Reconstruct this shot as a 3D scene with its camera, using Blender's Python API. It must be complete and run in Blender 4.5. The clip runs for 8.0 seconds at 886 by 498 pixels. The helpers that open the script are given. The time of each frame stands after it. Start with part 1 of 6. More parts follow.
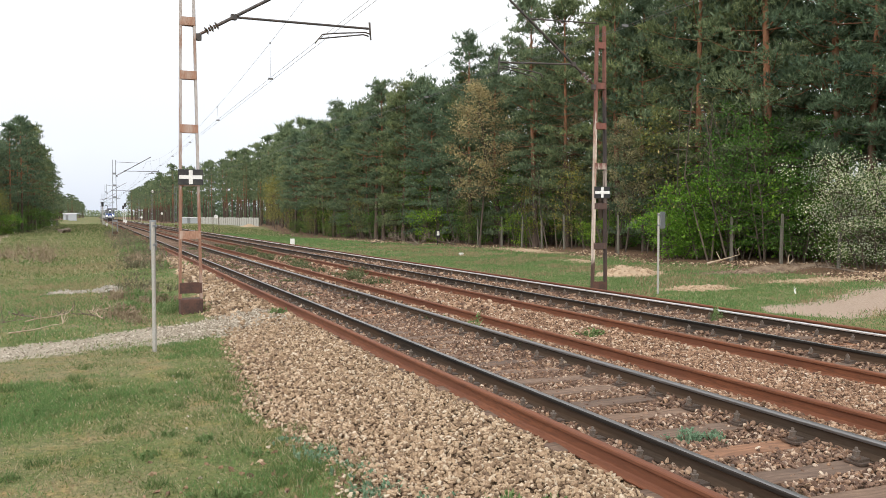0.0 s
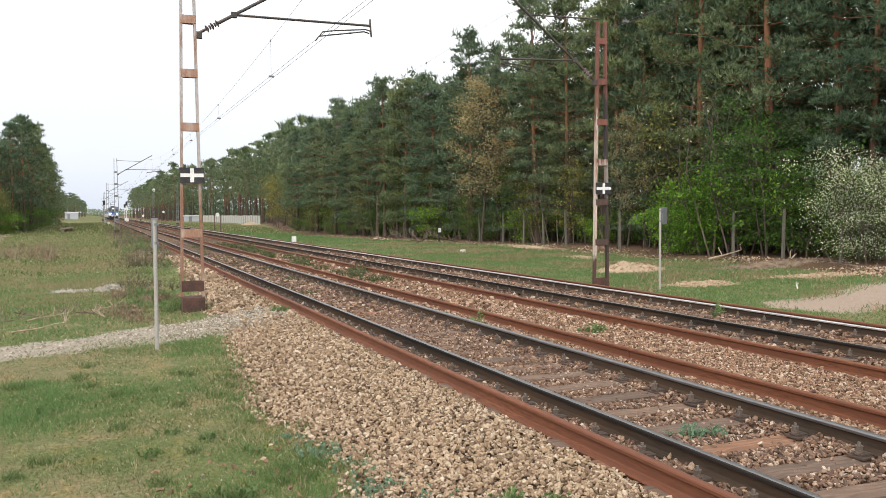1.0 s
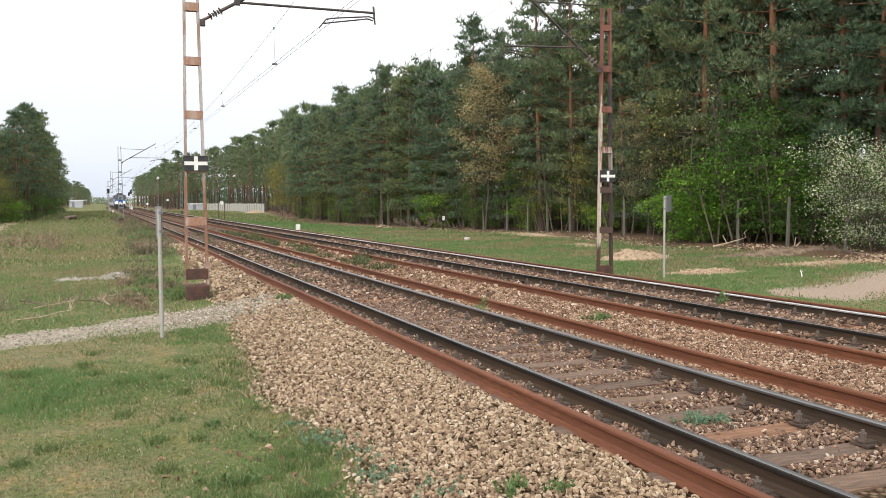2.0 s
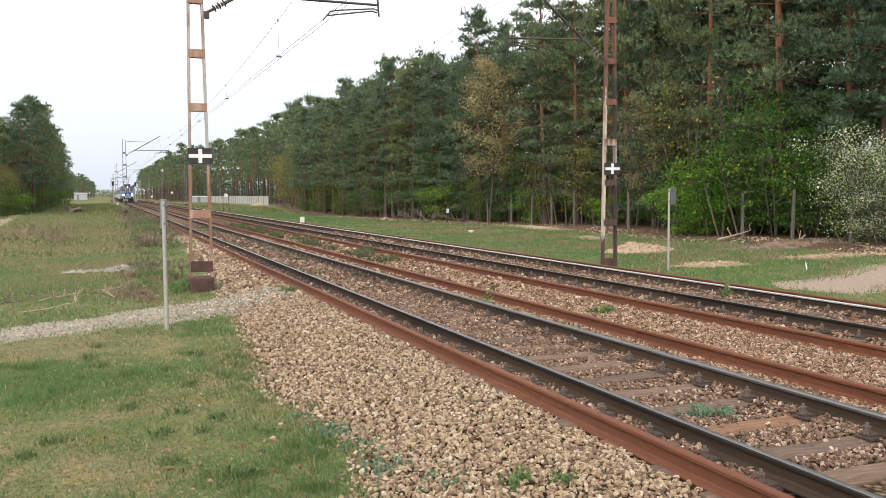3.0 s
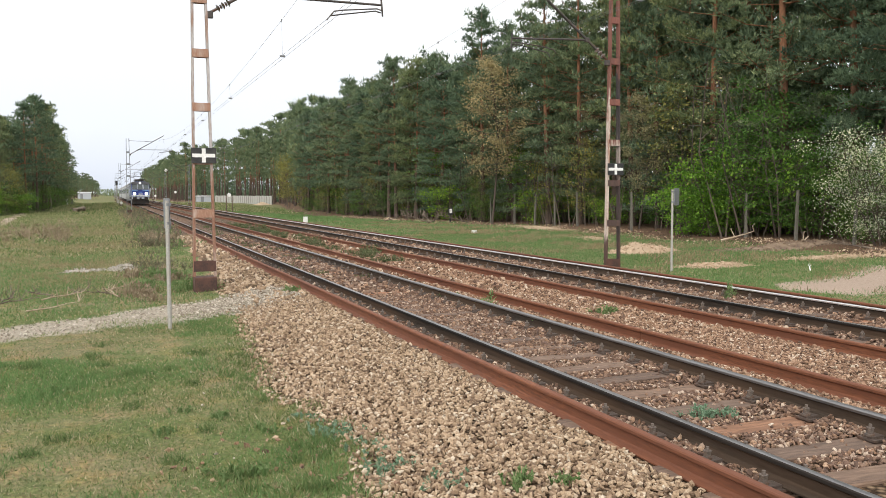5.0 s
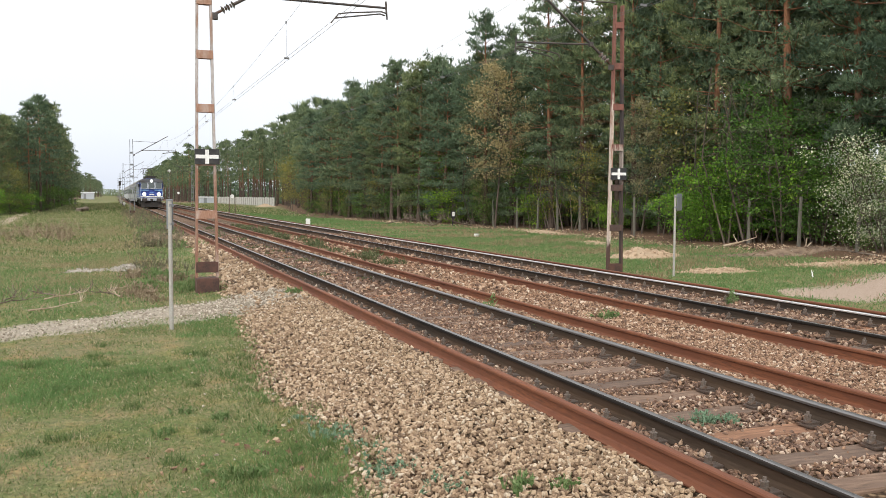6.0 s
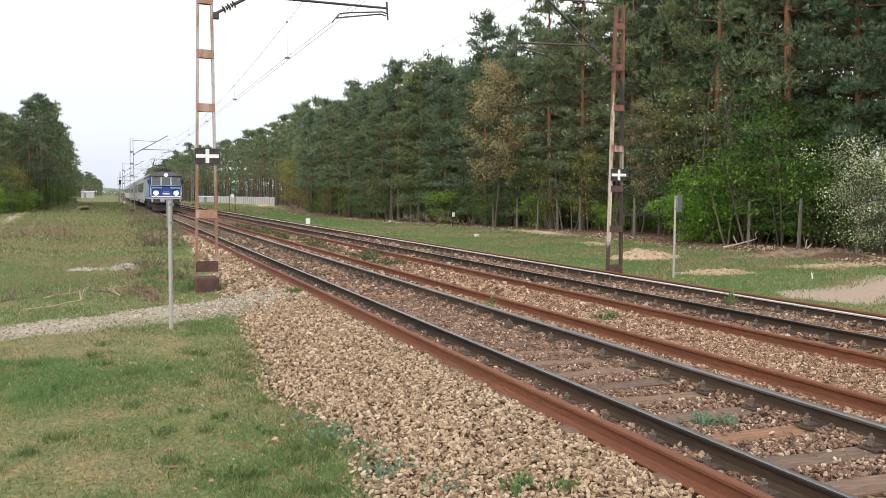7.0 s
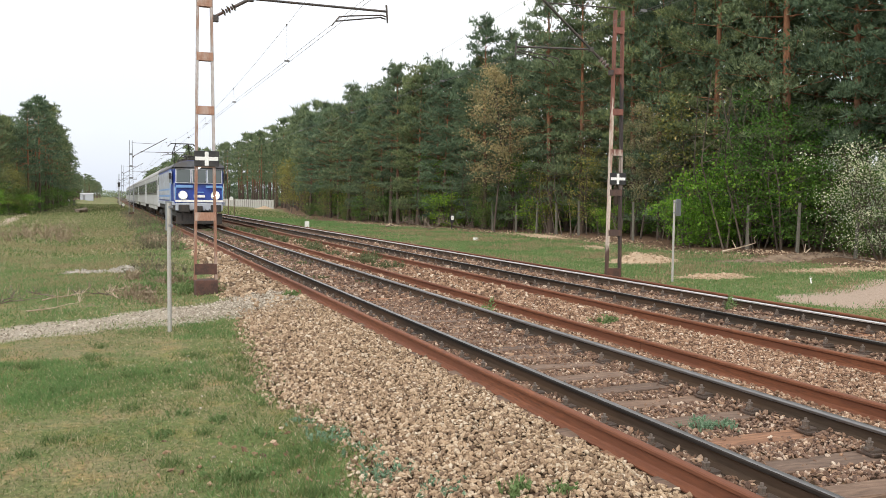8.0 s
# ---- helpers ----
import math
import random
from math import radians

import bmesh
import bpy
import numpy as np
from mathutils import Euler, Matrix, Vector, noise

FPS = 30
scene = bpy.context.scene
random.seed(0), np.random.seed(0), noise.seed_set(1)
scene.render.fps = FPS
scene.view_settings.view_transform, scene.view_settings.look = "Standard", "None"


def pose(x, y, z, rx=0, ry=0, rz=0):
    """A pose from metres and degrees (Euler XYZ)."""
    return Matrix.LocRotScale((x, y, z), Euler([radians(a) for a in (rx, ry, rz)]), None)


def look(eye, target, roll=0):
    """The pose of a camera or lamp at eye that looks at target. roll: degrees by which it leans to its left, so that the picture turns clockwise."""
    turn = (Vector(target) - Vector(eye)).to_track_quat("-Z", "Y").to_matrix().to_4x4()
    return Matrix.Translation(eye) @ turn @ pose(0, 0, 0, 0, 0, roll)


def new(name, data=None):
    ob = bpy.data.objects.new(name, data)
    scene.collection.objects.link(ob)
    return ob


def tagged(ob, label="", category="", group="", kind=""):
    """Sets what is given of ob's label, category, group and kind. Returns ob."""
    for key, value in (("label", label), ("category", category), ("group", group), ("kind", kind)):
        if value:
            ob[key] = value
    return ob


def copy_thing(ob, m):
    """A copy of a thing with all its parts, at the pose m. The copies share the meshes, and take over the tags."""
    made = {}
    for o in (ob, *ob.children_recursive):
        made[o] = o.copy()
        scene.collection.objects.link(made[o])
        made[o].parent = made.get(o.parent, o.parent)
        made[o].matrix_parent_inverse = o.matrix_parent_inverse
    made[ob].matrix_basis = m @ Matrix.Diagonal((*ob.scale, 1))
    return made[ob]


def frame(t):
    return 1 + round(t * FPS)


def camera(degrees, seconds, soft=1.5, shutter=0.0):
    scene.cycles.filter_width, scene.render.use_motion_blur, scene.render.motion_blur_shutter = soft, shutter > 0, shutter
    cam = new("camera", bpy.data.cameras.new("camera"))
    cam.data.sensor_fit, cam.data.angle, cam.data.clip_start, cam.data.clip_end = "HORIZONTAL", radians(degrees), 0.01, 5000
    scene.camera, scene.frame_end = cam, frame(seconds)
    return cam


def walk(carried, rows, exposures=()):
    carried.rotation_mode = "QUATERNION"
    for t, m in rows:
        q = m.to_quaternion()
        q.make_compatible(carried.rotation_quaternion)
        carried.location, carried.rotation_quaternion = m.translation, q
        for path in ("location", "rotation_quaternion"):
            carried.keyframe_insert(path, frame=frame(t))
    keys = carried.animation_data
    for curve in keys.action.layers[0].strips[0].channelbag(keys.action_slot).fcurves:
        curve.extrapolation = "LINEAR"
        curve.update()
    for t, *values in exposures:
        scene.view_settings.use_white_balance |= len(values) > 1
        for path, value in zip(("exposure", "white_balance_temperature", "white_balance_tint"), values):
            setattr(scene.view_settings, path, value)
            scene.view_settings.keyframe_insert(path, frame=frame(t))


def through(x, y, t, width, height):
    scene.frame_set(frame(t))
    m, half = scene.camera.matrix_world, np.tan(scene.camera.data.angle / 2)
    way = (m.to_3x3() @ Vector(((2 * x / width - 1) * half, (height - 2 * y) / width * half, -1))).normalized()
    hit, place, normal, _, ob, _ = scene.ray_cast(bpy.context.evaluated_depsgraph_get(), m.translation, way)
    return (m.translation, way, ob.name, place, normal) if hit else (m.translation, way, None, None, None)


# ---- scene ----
cam = camera(55.5, 8.0, 0.65)
EYE = Vector((0.0, 0.0, 1.705))
# seconds, heading from the track's direction, tilt, roll in degrees
TURNS = [
    (0, 22.443, -2.273, -0.020),
    (0.5, 22.368, -2.283, -0.321),
    (1, 22.331, -2.485, -0.320),
    (1.5, 22.226, -2.935, -0.342),
    (3, 21.773, -3.805, -0.359),
    (3.5, 21.772, -3.979, -0.357),
    (4, 21.716, -3.979, -0.358),
    (4.5, 21.660, -3.919, -0.365),
    (6, 21.413, -3.582, 0.283),
    (6.5, 21.424, -3.623, 0.445),
    (7, 21.420, -3.558, 0.514),
    (7.5, 21.444, -3.386, 0.637),
    (8, 21.490, -3.332, 0.691),
]


def aim(heading, tilt, roll):
    a, b = radians(heading), radians(tilt)
    way = Vector((math.sin(a) * math.cos(b), math.cos(a) * math.cos(b), math.sin(b)))
    return look(EYE, EYE + way, roll)


walk(cam, [(t, aim(a, b, c)) for t, a, b, c in TURNS])

# ---- world, sun, exposure ----
world = bpy.data.worlds.new("overcast_sky")
scene.world = world
world.use_nodes = True
wn, wl = world.node_tree.nodes, world.node_tree.links
wn.clear()
sky = wn.new("ShaderNodeTexSky")
sky.sky_type, sky.sun_disc = "NISHITA", False
sky.sun_elevation, sky.sun_rotation = radians(32), radians(215)
dim = wn.new("ShaderNodeMix")
dim.data_type, dim.blend_type = "RGBA", "MULTIPLY"
dim.inputs["Factor"].default_value = 1.0
dim.inputs["B"].default_value = (0.10, 0.10, 0.10, 1)
wl.new(sky.outputs["Color"], dim.inputs["A"])
coord = wn.new("ShaderNodeTexCoord")
clouds = wn.new("ShaderNodeTexNoise")
clouds.inputs["Scale"].default_value = 2.2
clouds.inputs["Detail"].default_value = 5
clouds.inputs["Roughness"].default_value = 0.45
wl.new(coord.outputs["Generated"], clouds.inputs["Vector"])
tone = wn.new("ShaderNodeValToRGB")
tone.color_ramp.elements[0].position, tone.color_ramp.elements[1].position = 0.3, 0.62
tone.color_ramp.elements[0].color = (0.92, 0.94, 0.985, 1)
tone.color_ramp.elements[1].color = (1.06, 1.06, 1.06, 1)
wl.new(clouds.outputs["Fac"], tone.inputs["Fac"])
veil = wn.new("ShaderNodeMix")
veil.data_type = "RGBA"
veil.inputs["Factor"].default_value = 0.93
wl.new(dim.outputs["Result"], veil.inputs["A"])
# an overcast sky is brighter overhead than at the horizon
part_z = wn.new("ShaderNodeSeparateXYZ")
wl.new(coord.outputs["Generated"], part_z.inputs["Vector"])
height = wn.new("ShaderNodeValToRGB")
stops = height.color_ramp.elements
stops.new(0.07)
stops.new(0.22)
for stop, (p, c) in zip(stops, ((0.0, (0.64, 0.685, 0.77)), (0.07, (0.80, 0.82, 0.865)), (0.22, (0.96, 0.965, 0.97)), (1.0, (1.42, 1.41, 1.40)))):
    stop.position, stop.color = p, (*c, 1)
wl.new(part_z.outputs["Z"], height.inputs["Fac"])
deck = wn.new("ShaderNodeMix")
deck.data_type, deck.blend_type = "RGBA", "MULTIPLY"
deck.inputs["Factor"].default_value = 1.0
wl.new(tone.outputs["Color"], deck.inputs["A"])
wl.new(height.outputs["Color"], deck.inputs["B"])
wl.new(deck.outputs["Result"], veil.inputs["B"])
back = wn.new("ShaderNodeBackground")
back.inputs["Strength"].default_value = 1.0
wl.new(veil.outputs["Result"], back.inputs["Color"])
out = wn.new("ShaderNodeOutputWorld")
wl.new(back.outputs["Background"], out.inputs["Surface"])

sun_data = bpy.data.lights.new("sun", "SUN")
sun_data.energy, sun_data.angle, sun_data.color = 2.0, radians(40), (1.0, 0.95, 0.88)
sun = new("sun", sun_data)
sun.matrix_world = look((0, 0, 27), (25, 35, 0))
scene.view_settings.exposure = 0.33


# ---- materials ----
def material(name):
    m = bpy.data.materials.new(name)
    m.use_nodes = True
    nodes, links = m.node_tree.nodes, m.node_tree.links
    return m, nodes, links, nodes["Principled BSDF"]


def noise_node(nodes, links, scale, detail=4, rough=0.55, coords="Object", stretch=None):
    c = nodes.new("ShaderNodeTexCoord")
    n = nodes.new("ShaderNodeTexNoise")
    n.inputs["Scale"].default_value, n.inputs["Detail"].default_value = scale, detail
    n.inputs["Roughness"].default_value = rough
    if stretch:
        mp = nodes.new("ShaderNodeMapping")
        mp.inputs["Scale"].default_value = stretch
        links.new(c.outputs[coords], mp.inputs["Vector"])
        links.new(mp.outputs["Vector"], n.inputs["Vector"])
    else:
        links.new(c.outputs[coords], n.inputs["Vector"])
    return n.outputs["Fac"]


def ramp(nodes, links, fac, stops):
    r = nodes.new("ShaderNodeValToRGB")
    e = r.color_ramp.elements
    while len(e) < len(stops):
        e.new(0.5)
    for el, (p, c) in zip(e, stops):
        el.position, el.color = p, (*c, 1)
    links.new(fac, r.inputs["Fac"])
    return r.outputs["Color"]


def mix(nodes, links, fac, a, b, blend="MIX"):
    m = nodes.new("ShaderNodeMix")
    m.data_type, m.blend_type = "RGBA", blend
    for key, v in (("Factor", fac), ("A", a), ("B", b)):
        if isinstance(v, (int, float)):
            m.inputs[key].default_value = v
        elif isinstance(v, tuple):
            m.inputs[key].default_value = (*v, 1)
        else:
            links.new(v, m.inputs[key])
    return m.outputs["Result"]


def bump(nodes, links, bsdf, fac, strength=0.3, distance=0.01):
    b = nodes.new("ShaderNodeBump")
    b.inputs["Strength"].default_value, b.inputs["Distance"].default_value = strength, distance
    links.new(fac, b.inputs["Height"])
    links.new(b.outputs["Normal"], bsdf.inputs["Normal"])


def worn(name, base, dark, stain, fine=40, coarse=3, rough=0.7, metal=0.0, relief=0.3, stretch=None, spread=(0.42, 0.62), gloss=0.5):
    """A surface of one base colour with fine grain, and stains at a coarser scale."""
    m, n, l, b = material(name)
    grain = noise_node(n, l, fine, 5, 0.6, stretch=stretch)
    patch = noise_node(n, l, coarse, 4, 0.6, stretch=stretch)
    c1 = ramp(n, l, grain, [(0.3, dark), (0.65, base)])
    f = ramp(n, l, patch, [(spread[0], (0, 0, 0)), (spread[1], (1, 1, 1))])
    l.new(mix(n, l, f, c1, stain), b.inputs["Base Color"])
    b.inputs["Roughness"].default_value, b.inputs["Metallic"].default_value = rough, metal
    b.inputs["Specular IOR Level"].default_value = gloss
    bump(n, l, b, grain, relief, 0.004)
    return m


def varied(name, stops, rough=0.75, by="Random Per Island", sheen=0.0, through=0.0, fine=0):
    """Colours that differ from piece to piece."""
    m, n, l, b = material(name)
    if by == "Random Per Island":
        fac = n.new("ShaderNodeNewGeometry").outputs["Random Per Island"]
    else:
        fac = n.new("ShaderNodeObjectInfo").outputs["Random"]
    c = ramp(n, l, fac, stops)
    if fine:
        g = noise_node(n, l, fine, 4, 0.6)
        c = mix(n, l, 1.0, c, ramp(n, l, g, [(0.3, (0.6, 0.58, 0.55)), (0.65, (1.1, 1.1, 1.1))]), "MULTIPLY")
        bump(n, l, b, g, 0.4, 0.004)
    l.new(c, b.inputs["Base Color"])
    b.inputs["Roughness"].default_value = rough
    if through:
        b.inputs["Transmission Weight"].default_value = 0.0
        t = n.new("ShaderNodeBsdfTranslucent")
        l.new(c, t.inputs["Color"])
        s = n.new("ShaderNodeMixShader")
        s.inputs["Fac"].default_value = through
        l.new(b.outputs["BSDF"], s.inputs[1])
        l.new(t.outputs["BSDF"], s.inputs[2])
        l.new(s.outputs["Shader"], n["Material Output"].inputs["Surface"])
    return m


RUST = worn("rusted_rail", (0.215, 0.076, 0.032), (0.10, 0.036, 0.018), (0.14, 0.049, 0.024), 60, 2.5, 0.8, 0.1, 0.25, (1, 0.12, 1))
RAIL_SIDE = worn("rail_side", (0.056, 0.043, 0.033), (0.026, 0.020, 0.016), (0.080, 0.050, 0.032), 50, 2, 0.9, 0.0, 0.25, (1, 0.1, 1), gloss=0.12)
RAIL_TOP = worn("rail_running_band", (0.86, 0.85, 0.83), (0.66, 0.65, 0.64), (0.76, 0.75, 0.74), 30, 1.5, 0.30, 0.85, 0.05, (1, 0.05, 1))
OLD_STEEL = worn("brown_steel", (0.105, 0.078, 0.062), (0.045, 0.033, 0.027), (0.14, 0.078, 0.05), 60, 8, 0.6, 0.2, 0.4)
RAIL_HEAD = worn("rail_head_side", (0.020, 0.018, 0.016), (0.010, 0.009, 0.008), (0.030, 0.024, 0.020), 50, 2, 0.8, 0.0, 0.2, (1, 0.1, 1), gloss=0.15)
RAIL_DULL = worn("rail_dull_running_band", (0.29, 0.285, 0.285), (0.17, 0.165, 0.165), (0.21, 0.20, 0.195), 30, 1.5, 0.42, 0.85, 0.08, (1, 0.05, 1))


def timber_material():
    """Old sleepers: grey-brown grain with cracks, and a shade of its own for each."""
    m, n, l, b = material("old_sleeper_timber")
    grain = noise_node(n, l, 28, 6, 0.65, stretch=(0.10, 1, 1))
    patch = noise_node(n, l, 2.5, 4, 0.6)
    c = ramp(n, l, grain, [(0.30, (0.055, 0.038, 0.028)), (0.48, (0.15, 0.10, 0.072)), (0.70, (0.25, 0.178, 0.13))])
    c = mix(n, l, ramp(n, l, patch, [(0.45, (0, 0, 0)), (0.65, (1, 1, 1))]), c, (0.125, 0.085, 0.062))
    one = n.new("ShaderNodeObjectInfo").outputs["Random"]
    c = mix(n, l, 1.0, c, ramp(n, l, one, [(0.0, (0.62, 0.58, 0.56)), (0.5, (1.0, 0.97, 0.94)), (0.85, (1.15, 1.05, 0.95)), (1.0, (1.6, 1.0, 0.62))]), "MULTIPLY")
    l.new(c, b.inputs["Base Color"])
    b.inputs["Roughness"].default_value = 0.9
    bump(n, l, b, grain, 0.8, 0.006)
    return m


TIMBER = timber_material()


def banded(name, bands, fine=30, patchy=2.2):
    """Painted steel whose coat changes with height: (up to z, base, stain) from the foot upwards, with ragged borders."""
    m, n, l, b = material(name)
    grain = noise_node(n, l, fine, 5, 0.6, stretch=(2, 2, 0.5))
    patch = noise_node(n, l, patchy, 5, 0.65, stretch=(3, 3, 0.5))
    c = n.new("ShaderNodeTexCoord")
    sep = n.new("ShaderNodeSeparateXYZ")
    l.new(c.outputs["Object"], sep.inputs["Vector"])
    rag = n.new("ShaderNodeMath")
    rag.operation = "MULTIPLY_ADD"
    rag.inputs[1].default_value = 2.4
    l.new(patch, rag.inputs[0])
    l.new(sep.outputs["Z"], rag.inputs[2])
    colour = None
    for k, (z, base, stain) in enumerate(bands):
        here = mix(n, l, ramp(n, l, patch, [(0.50, (0, 0, 0)), (0.64, (1, 1, 1))]), base, stain)
        if colour is None:
            colour = here
        else:
            step = n.new("ShaderNodeMapRange")
            low = bands[k - 1][0] + 1.2
            step.inputs["From Min"].default_value, step.inputs["From Max"].default_value = low - 0.12, low + 0.12
            l.new(rag.outputs[0], step.inputs["Value"])
            colour = mix(n, l, step.outputs["Result"], colour, here)
    colour = mix(n, l, 1.0, colour, ramp(n, l, grain, [(0.3, (0.68, 0.66, 0.64)), (0.65, (1.05, 1.05, 1.05))]), "MULTIPLY")
    l.new(colour, b.inputs["Base Color"])
    b.inputs["Roughness"].default_value = 0.78
    bump(n, l, b, grain, 0.3, 0.004)
    return m


MAST_PAINT = banded("mast_grey_paint", [(2.3, (0.26, 0.135, 0.090), (0.36, 0.27, 0.22)), (99, (0.42, 0.39, 0.38), (0.30, 0.20, 0.155))])
MAST_RUST = worn("mast_rust", (0.36, 0.215, 0.15), (0.25, 0.125, 0.08), (0.42, 0.33, 0.28), 30, 2.0, 0.8, 0.1, 0.3, (2, 2, 0.5), (0.5, 0.66))
MAST_DARK = worn("mast_dark_rust", (0.075, 0.040, 0.031), (0.04, 0.022, 0.018), (0.11, 0.05, 0.035), 30, 3, 0.8, 0.1, 0.3)
BLACK = worn("black_enamel", (0.022, 0.022, 0.024), (0.012, 0.012, 0.012), (0.04, 0.038, 0.035), 20, 5, 0.5)
WHITE = worn("white_paint", (0.78, 0.78, 0.76), (0.66, 0.66, 0.64), (0.6, 0.59, 0.56), 20, 4, 0.6)
GREY_POST = worn("grey_galvanised_post", (0.42, 0.41, 0.38), (0.30, 0.29, 0.27), (0.36, 0.33, 0.29), 40, 4, 0.6, 0.2)
SIGN_BACK = worn("sign_back", (0.23, 0.25, 0.27), (0.17, 0.18, 0.2), (0.20, 0.2, 0.2), 30, 5, 0.5, 0.4)
CABLE = worn("cable", (0.16, 0.16, 0.16), (0.10, 0.10, 0.10), (0.13, 0.13, 0.13), 20, 5, 0.7, 0.0)
ARM = worn("arm_tube", (0.07, 0.065, 0.06), (0.045, 0.04, 0.04), (0.09, 0.07, 0.06), 20, 5, 0.6, 0.4)
PORCELAIN = worn("brown_porcelain", (0.09, 0.045, 0.03), (0.06, 0.03, 0.02), (0.07, 0.04, 0.03), 20, 5, 0.25)
CONCRETE = worn("old_concrete", (0.165, 0.15, 0.125), (0.095, 0.088, 0.072), (0.11, 0.108, 0.08), 25, 1.2, 0.9, 0, 0.5)


# ---- building helpers ----
def part(name, bm, mat, parent=None, label="", smooth=False):
    """Links a bmesh as one mesh object, under a thing or a part."""
    me = bpy.data.meshes.new(name)
    bm.normal_update()
    bm.to_mesh(me)
    bm.free()
    return put(name, me, mat, parent, label, smooth)


def put(name, me, mat, parent=None, label="", smooth=False):
    for m in mat if isinstance(mat, (list, tuple)) else [mat]:
        if len(me.materials) < (len(mat) if isinstance(mat, (list, tuple)) else 1):
            me.materials.append(m)
    if smooth:
        me.polygons.foreach_set("use_smooth", [True] * len(me.polygons))
    ob = new(name, me)
    if parent:
        ob.parent = parent
    if label:
        tagged(ob, label)
    return ob


def thing(name, x=0, y=0, z=0, rz=0, label="", category="", group="", kind=""):
    ob = new(name)
    ob.matrix_basis = pose(x, y, z, 0, 0, rz)
    ob.empty_display_size = 0.2
    return tagged(ob, label, category, group, kind)


def box(bm, cx, cy, cz, sx, sy, sz, bevel=0.0, turn=None):
    m = Matrix.Translation((cx, cy, cz)) @ (turn or Matrix()) @ Matrix.Diagonal((sx, sy, sz, 1))
    vs = bmesh.ops.create_cube(bm, size=1.0, matrix=m)["verts"]
    if bevel:
        es = list({e for v in vs for e in v.link_edges})
        bmesh.ops.bevel(bm, geom=es, offset=bevel, segments=2, affect="EDGES", profile=0.6)
    return bm


def tube(bm, a, b, r0, r1=None, n=10, caps=True):
    a, b = Vector(a), Vector(b)
    r1 = r0 if r1 is None else r1
    q = (b - a).to_track_quat("Z", "Y").to_matrix()
    rings = []
    for p, r in ((a, r0), (b, r1)):
        rings.append([bm.verts.new(p + q @ Vector((r * math.cos(k * math.tau / n), r * math.sin(k * math.tau / n), 0))) for k in range(n)])
    for k in range(n):
        bm.faces.new((rings[0][k], rings[0][(k + 1) % n], rings[1][(k + 1) % n], rings[1][k]))
    if caps:
        bm.faces.new(rings[0][::-1])
        bm.faces.new(rings[1])
    return bm


def bent(bm, pts, r, n=8):
    """A rod bent along a line of points, closed at both ends."""
    limb(bm, pts, [r] * len(pts), n)
    bmesh.ops.holes_fill(bm, edges=[e for e in bm.edges if e.is_boundary])
    return bm


def disc(bm, c, axis, r, depth, n=20):
    c, axis = Vector(c), Vector(axis).normalized()
    return tube(bm, c - axis * depth / 2, c + axis * depth / 2, r, r, n)


def prism(bm, outline, y0, y1, steps=1):
    """An outline of (x, z) drawn out along y."""
    rings = []
    for k in range(steps + 1):
        y = y0 + (y1 - y0) * k / steps
        rings.append([bm.verts.new((x, y, z)) for x, z in outline])
    n = len(outline)
    for ra, rb in zip(rings, rings[1:]):
        for k in range(n):
            bm.faces.new((ra[k], rb[k], rb[(k + 1) % n], ra[(k + 1) % n]))
    bm.faces.new(rings[0])
    bm.faces.new(rings[-1][::-1])
    bmesh.ops.recalc_face_normals(bm, faces=bm.faces[:])
    return bm


def limb(bm, pts, radii, n):
    rings = []
    for k, p in enumerate(pts):
        a, b = Vector(pts[max(k - 1, 0)]), Vector(pts[min(k + 1, len(pts) - 1)])
        q = (b - a).to_track_quat("Z", "Y").to_matrix()
        rings.append([bm.verts.new(Vector(p) + q @ Vector((radii[k] * math.cos(j * math.tau / n), radii[k] * math.sin(j * math.tau / n), 0))) for j in range(n)])
    for ra, rb in zip(rings, rings[1:]):
        for j in range(n):
            bm.faces.new((ra[j], ra[(j + 1) % n], rb[(j + 1) % n], rb[j]))


def raw(name, verts, faces, smooth=False):
    """A mesh from numpy arrays of vertices, and of triangles or quads."""
    verts, faces = np.asarray(verts, np.float32), np.asarray(faces, np.int32)
    me = bpy.data.meshes.new(name)
    me.vertices.add(len(verts))
    me.vertices.foreach_set("co", verts.ravel())
    k = faces.shape[1]
    me.loops.add(faces.size)
    me.loops.foreach_set("vertex_index", faces.ravel())
    me.polygons.add(len(faces))
    me.polygons.foreach_set("loop_start", np.arange(0, faces.size, k, dtype=np.int32))
    me.update(calc_edges=True)
    me.polygons.foreach_set("use_smooth", np.full(len(faces), bool(smooth)))
    return me


rng = np.random.default_rng(7)


def wave(x, y, s, seed=0):
    """Smooth uneven heights between about -1 and 1."""
    a = np.sin(x * s + seed * 1.7 + 1.3 * np.sin(y * s * 0.83 + seed)) + np.sin(y * s * 1.21 + 2.1 * seed + 1.1 * np.sin(x * s * 0.71 + 0.5))
    b = np.sin(x * s * 2.7 + y * s * 1.9 + seed * 3.1) + np.sin(y * s * 2.9 - x * s * 2.2 + seed)
    return 0.36 * a + 0.14 * b


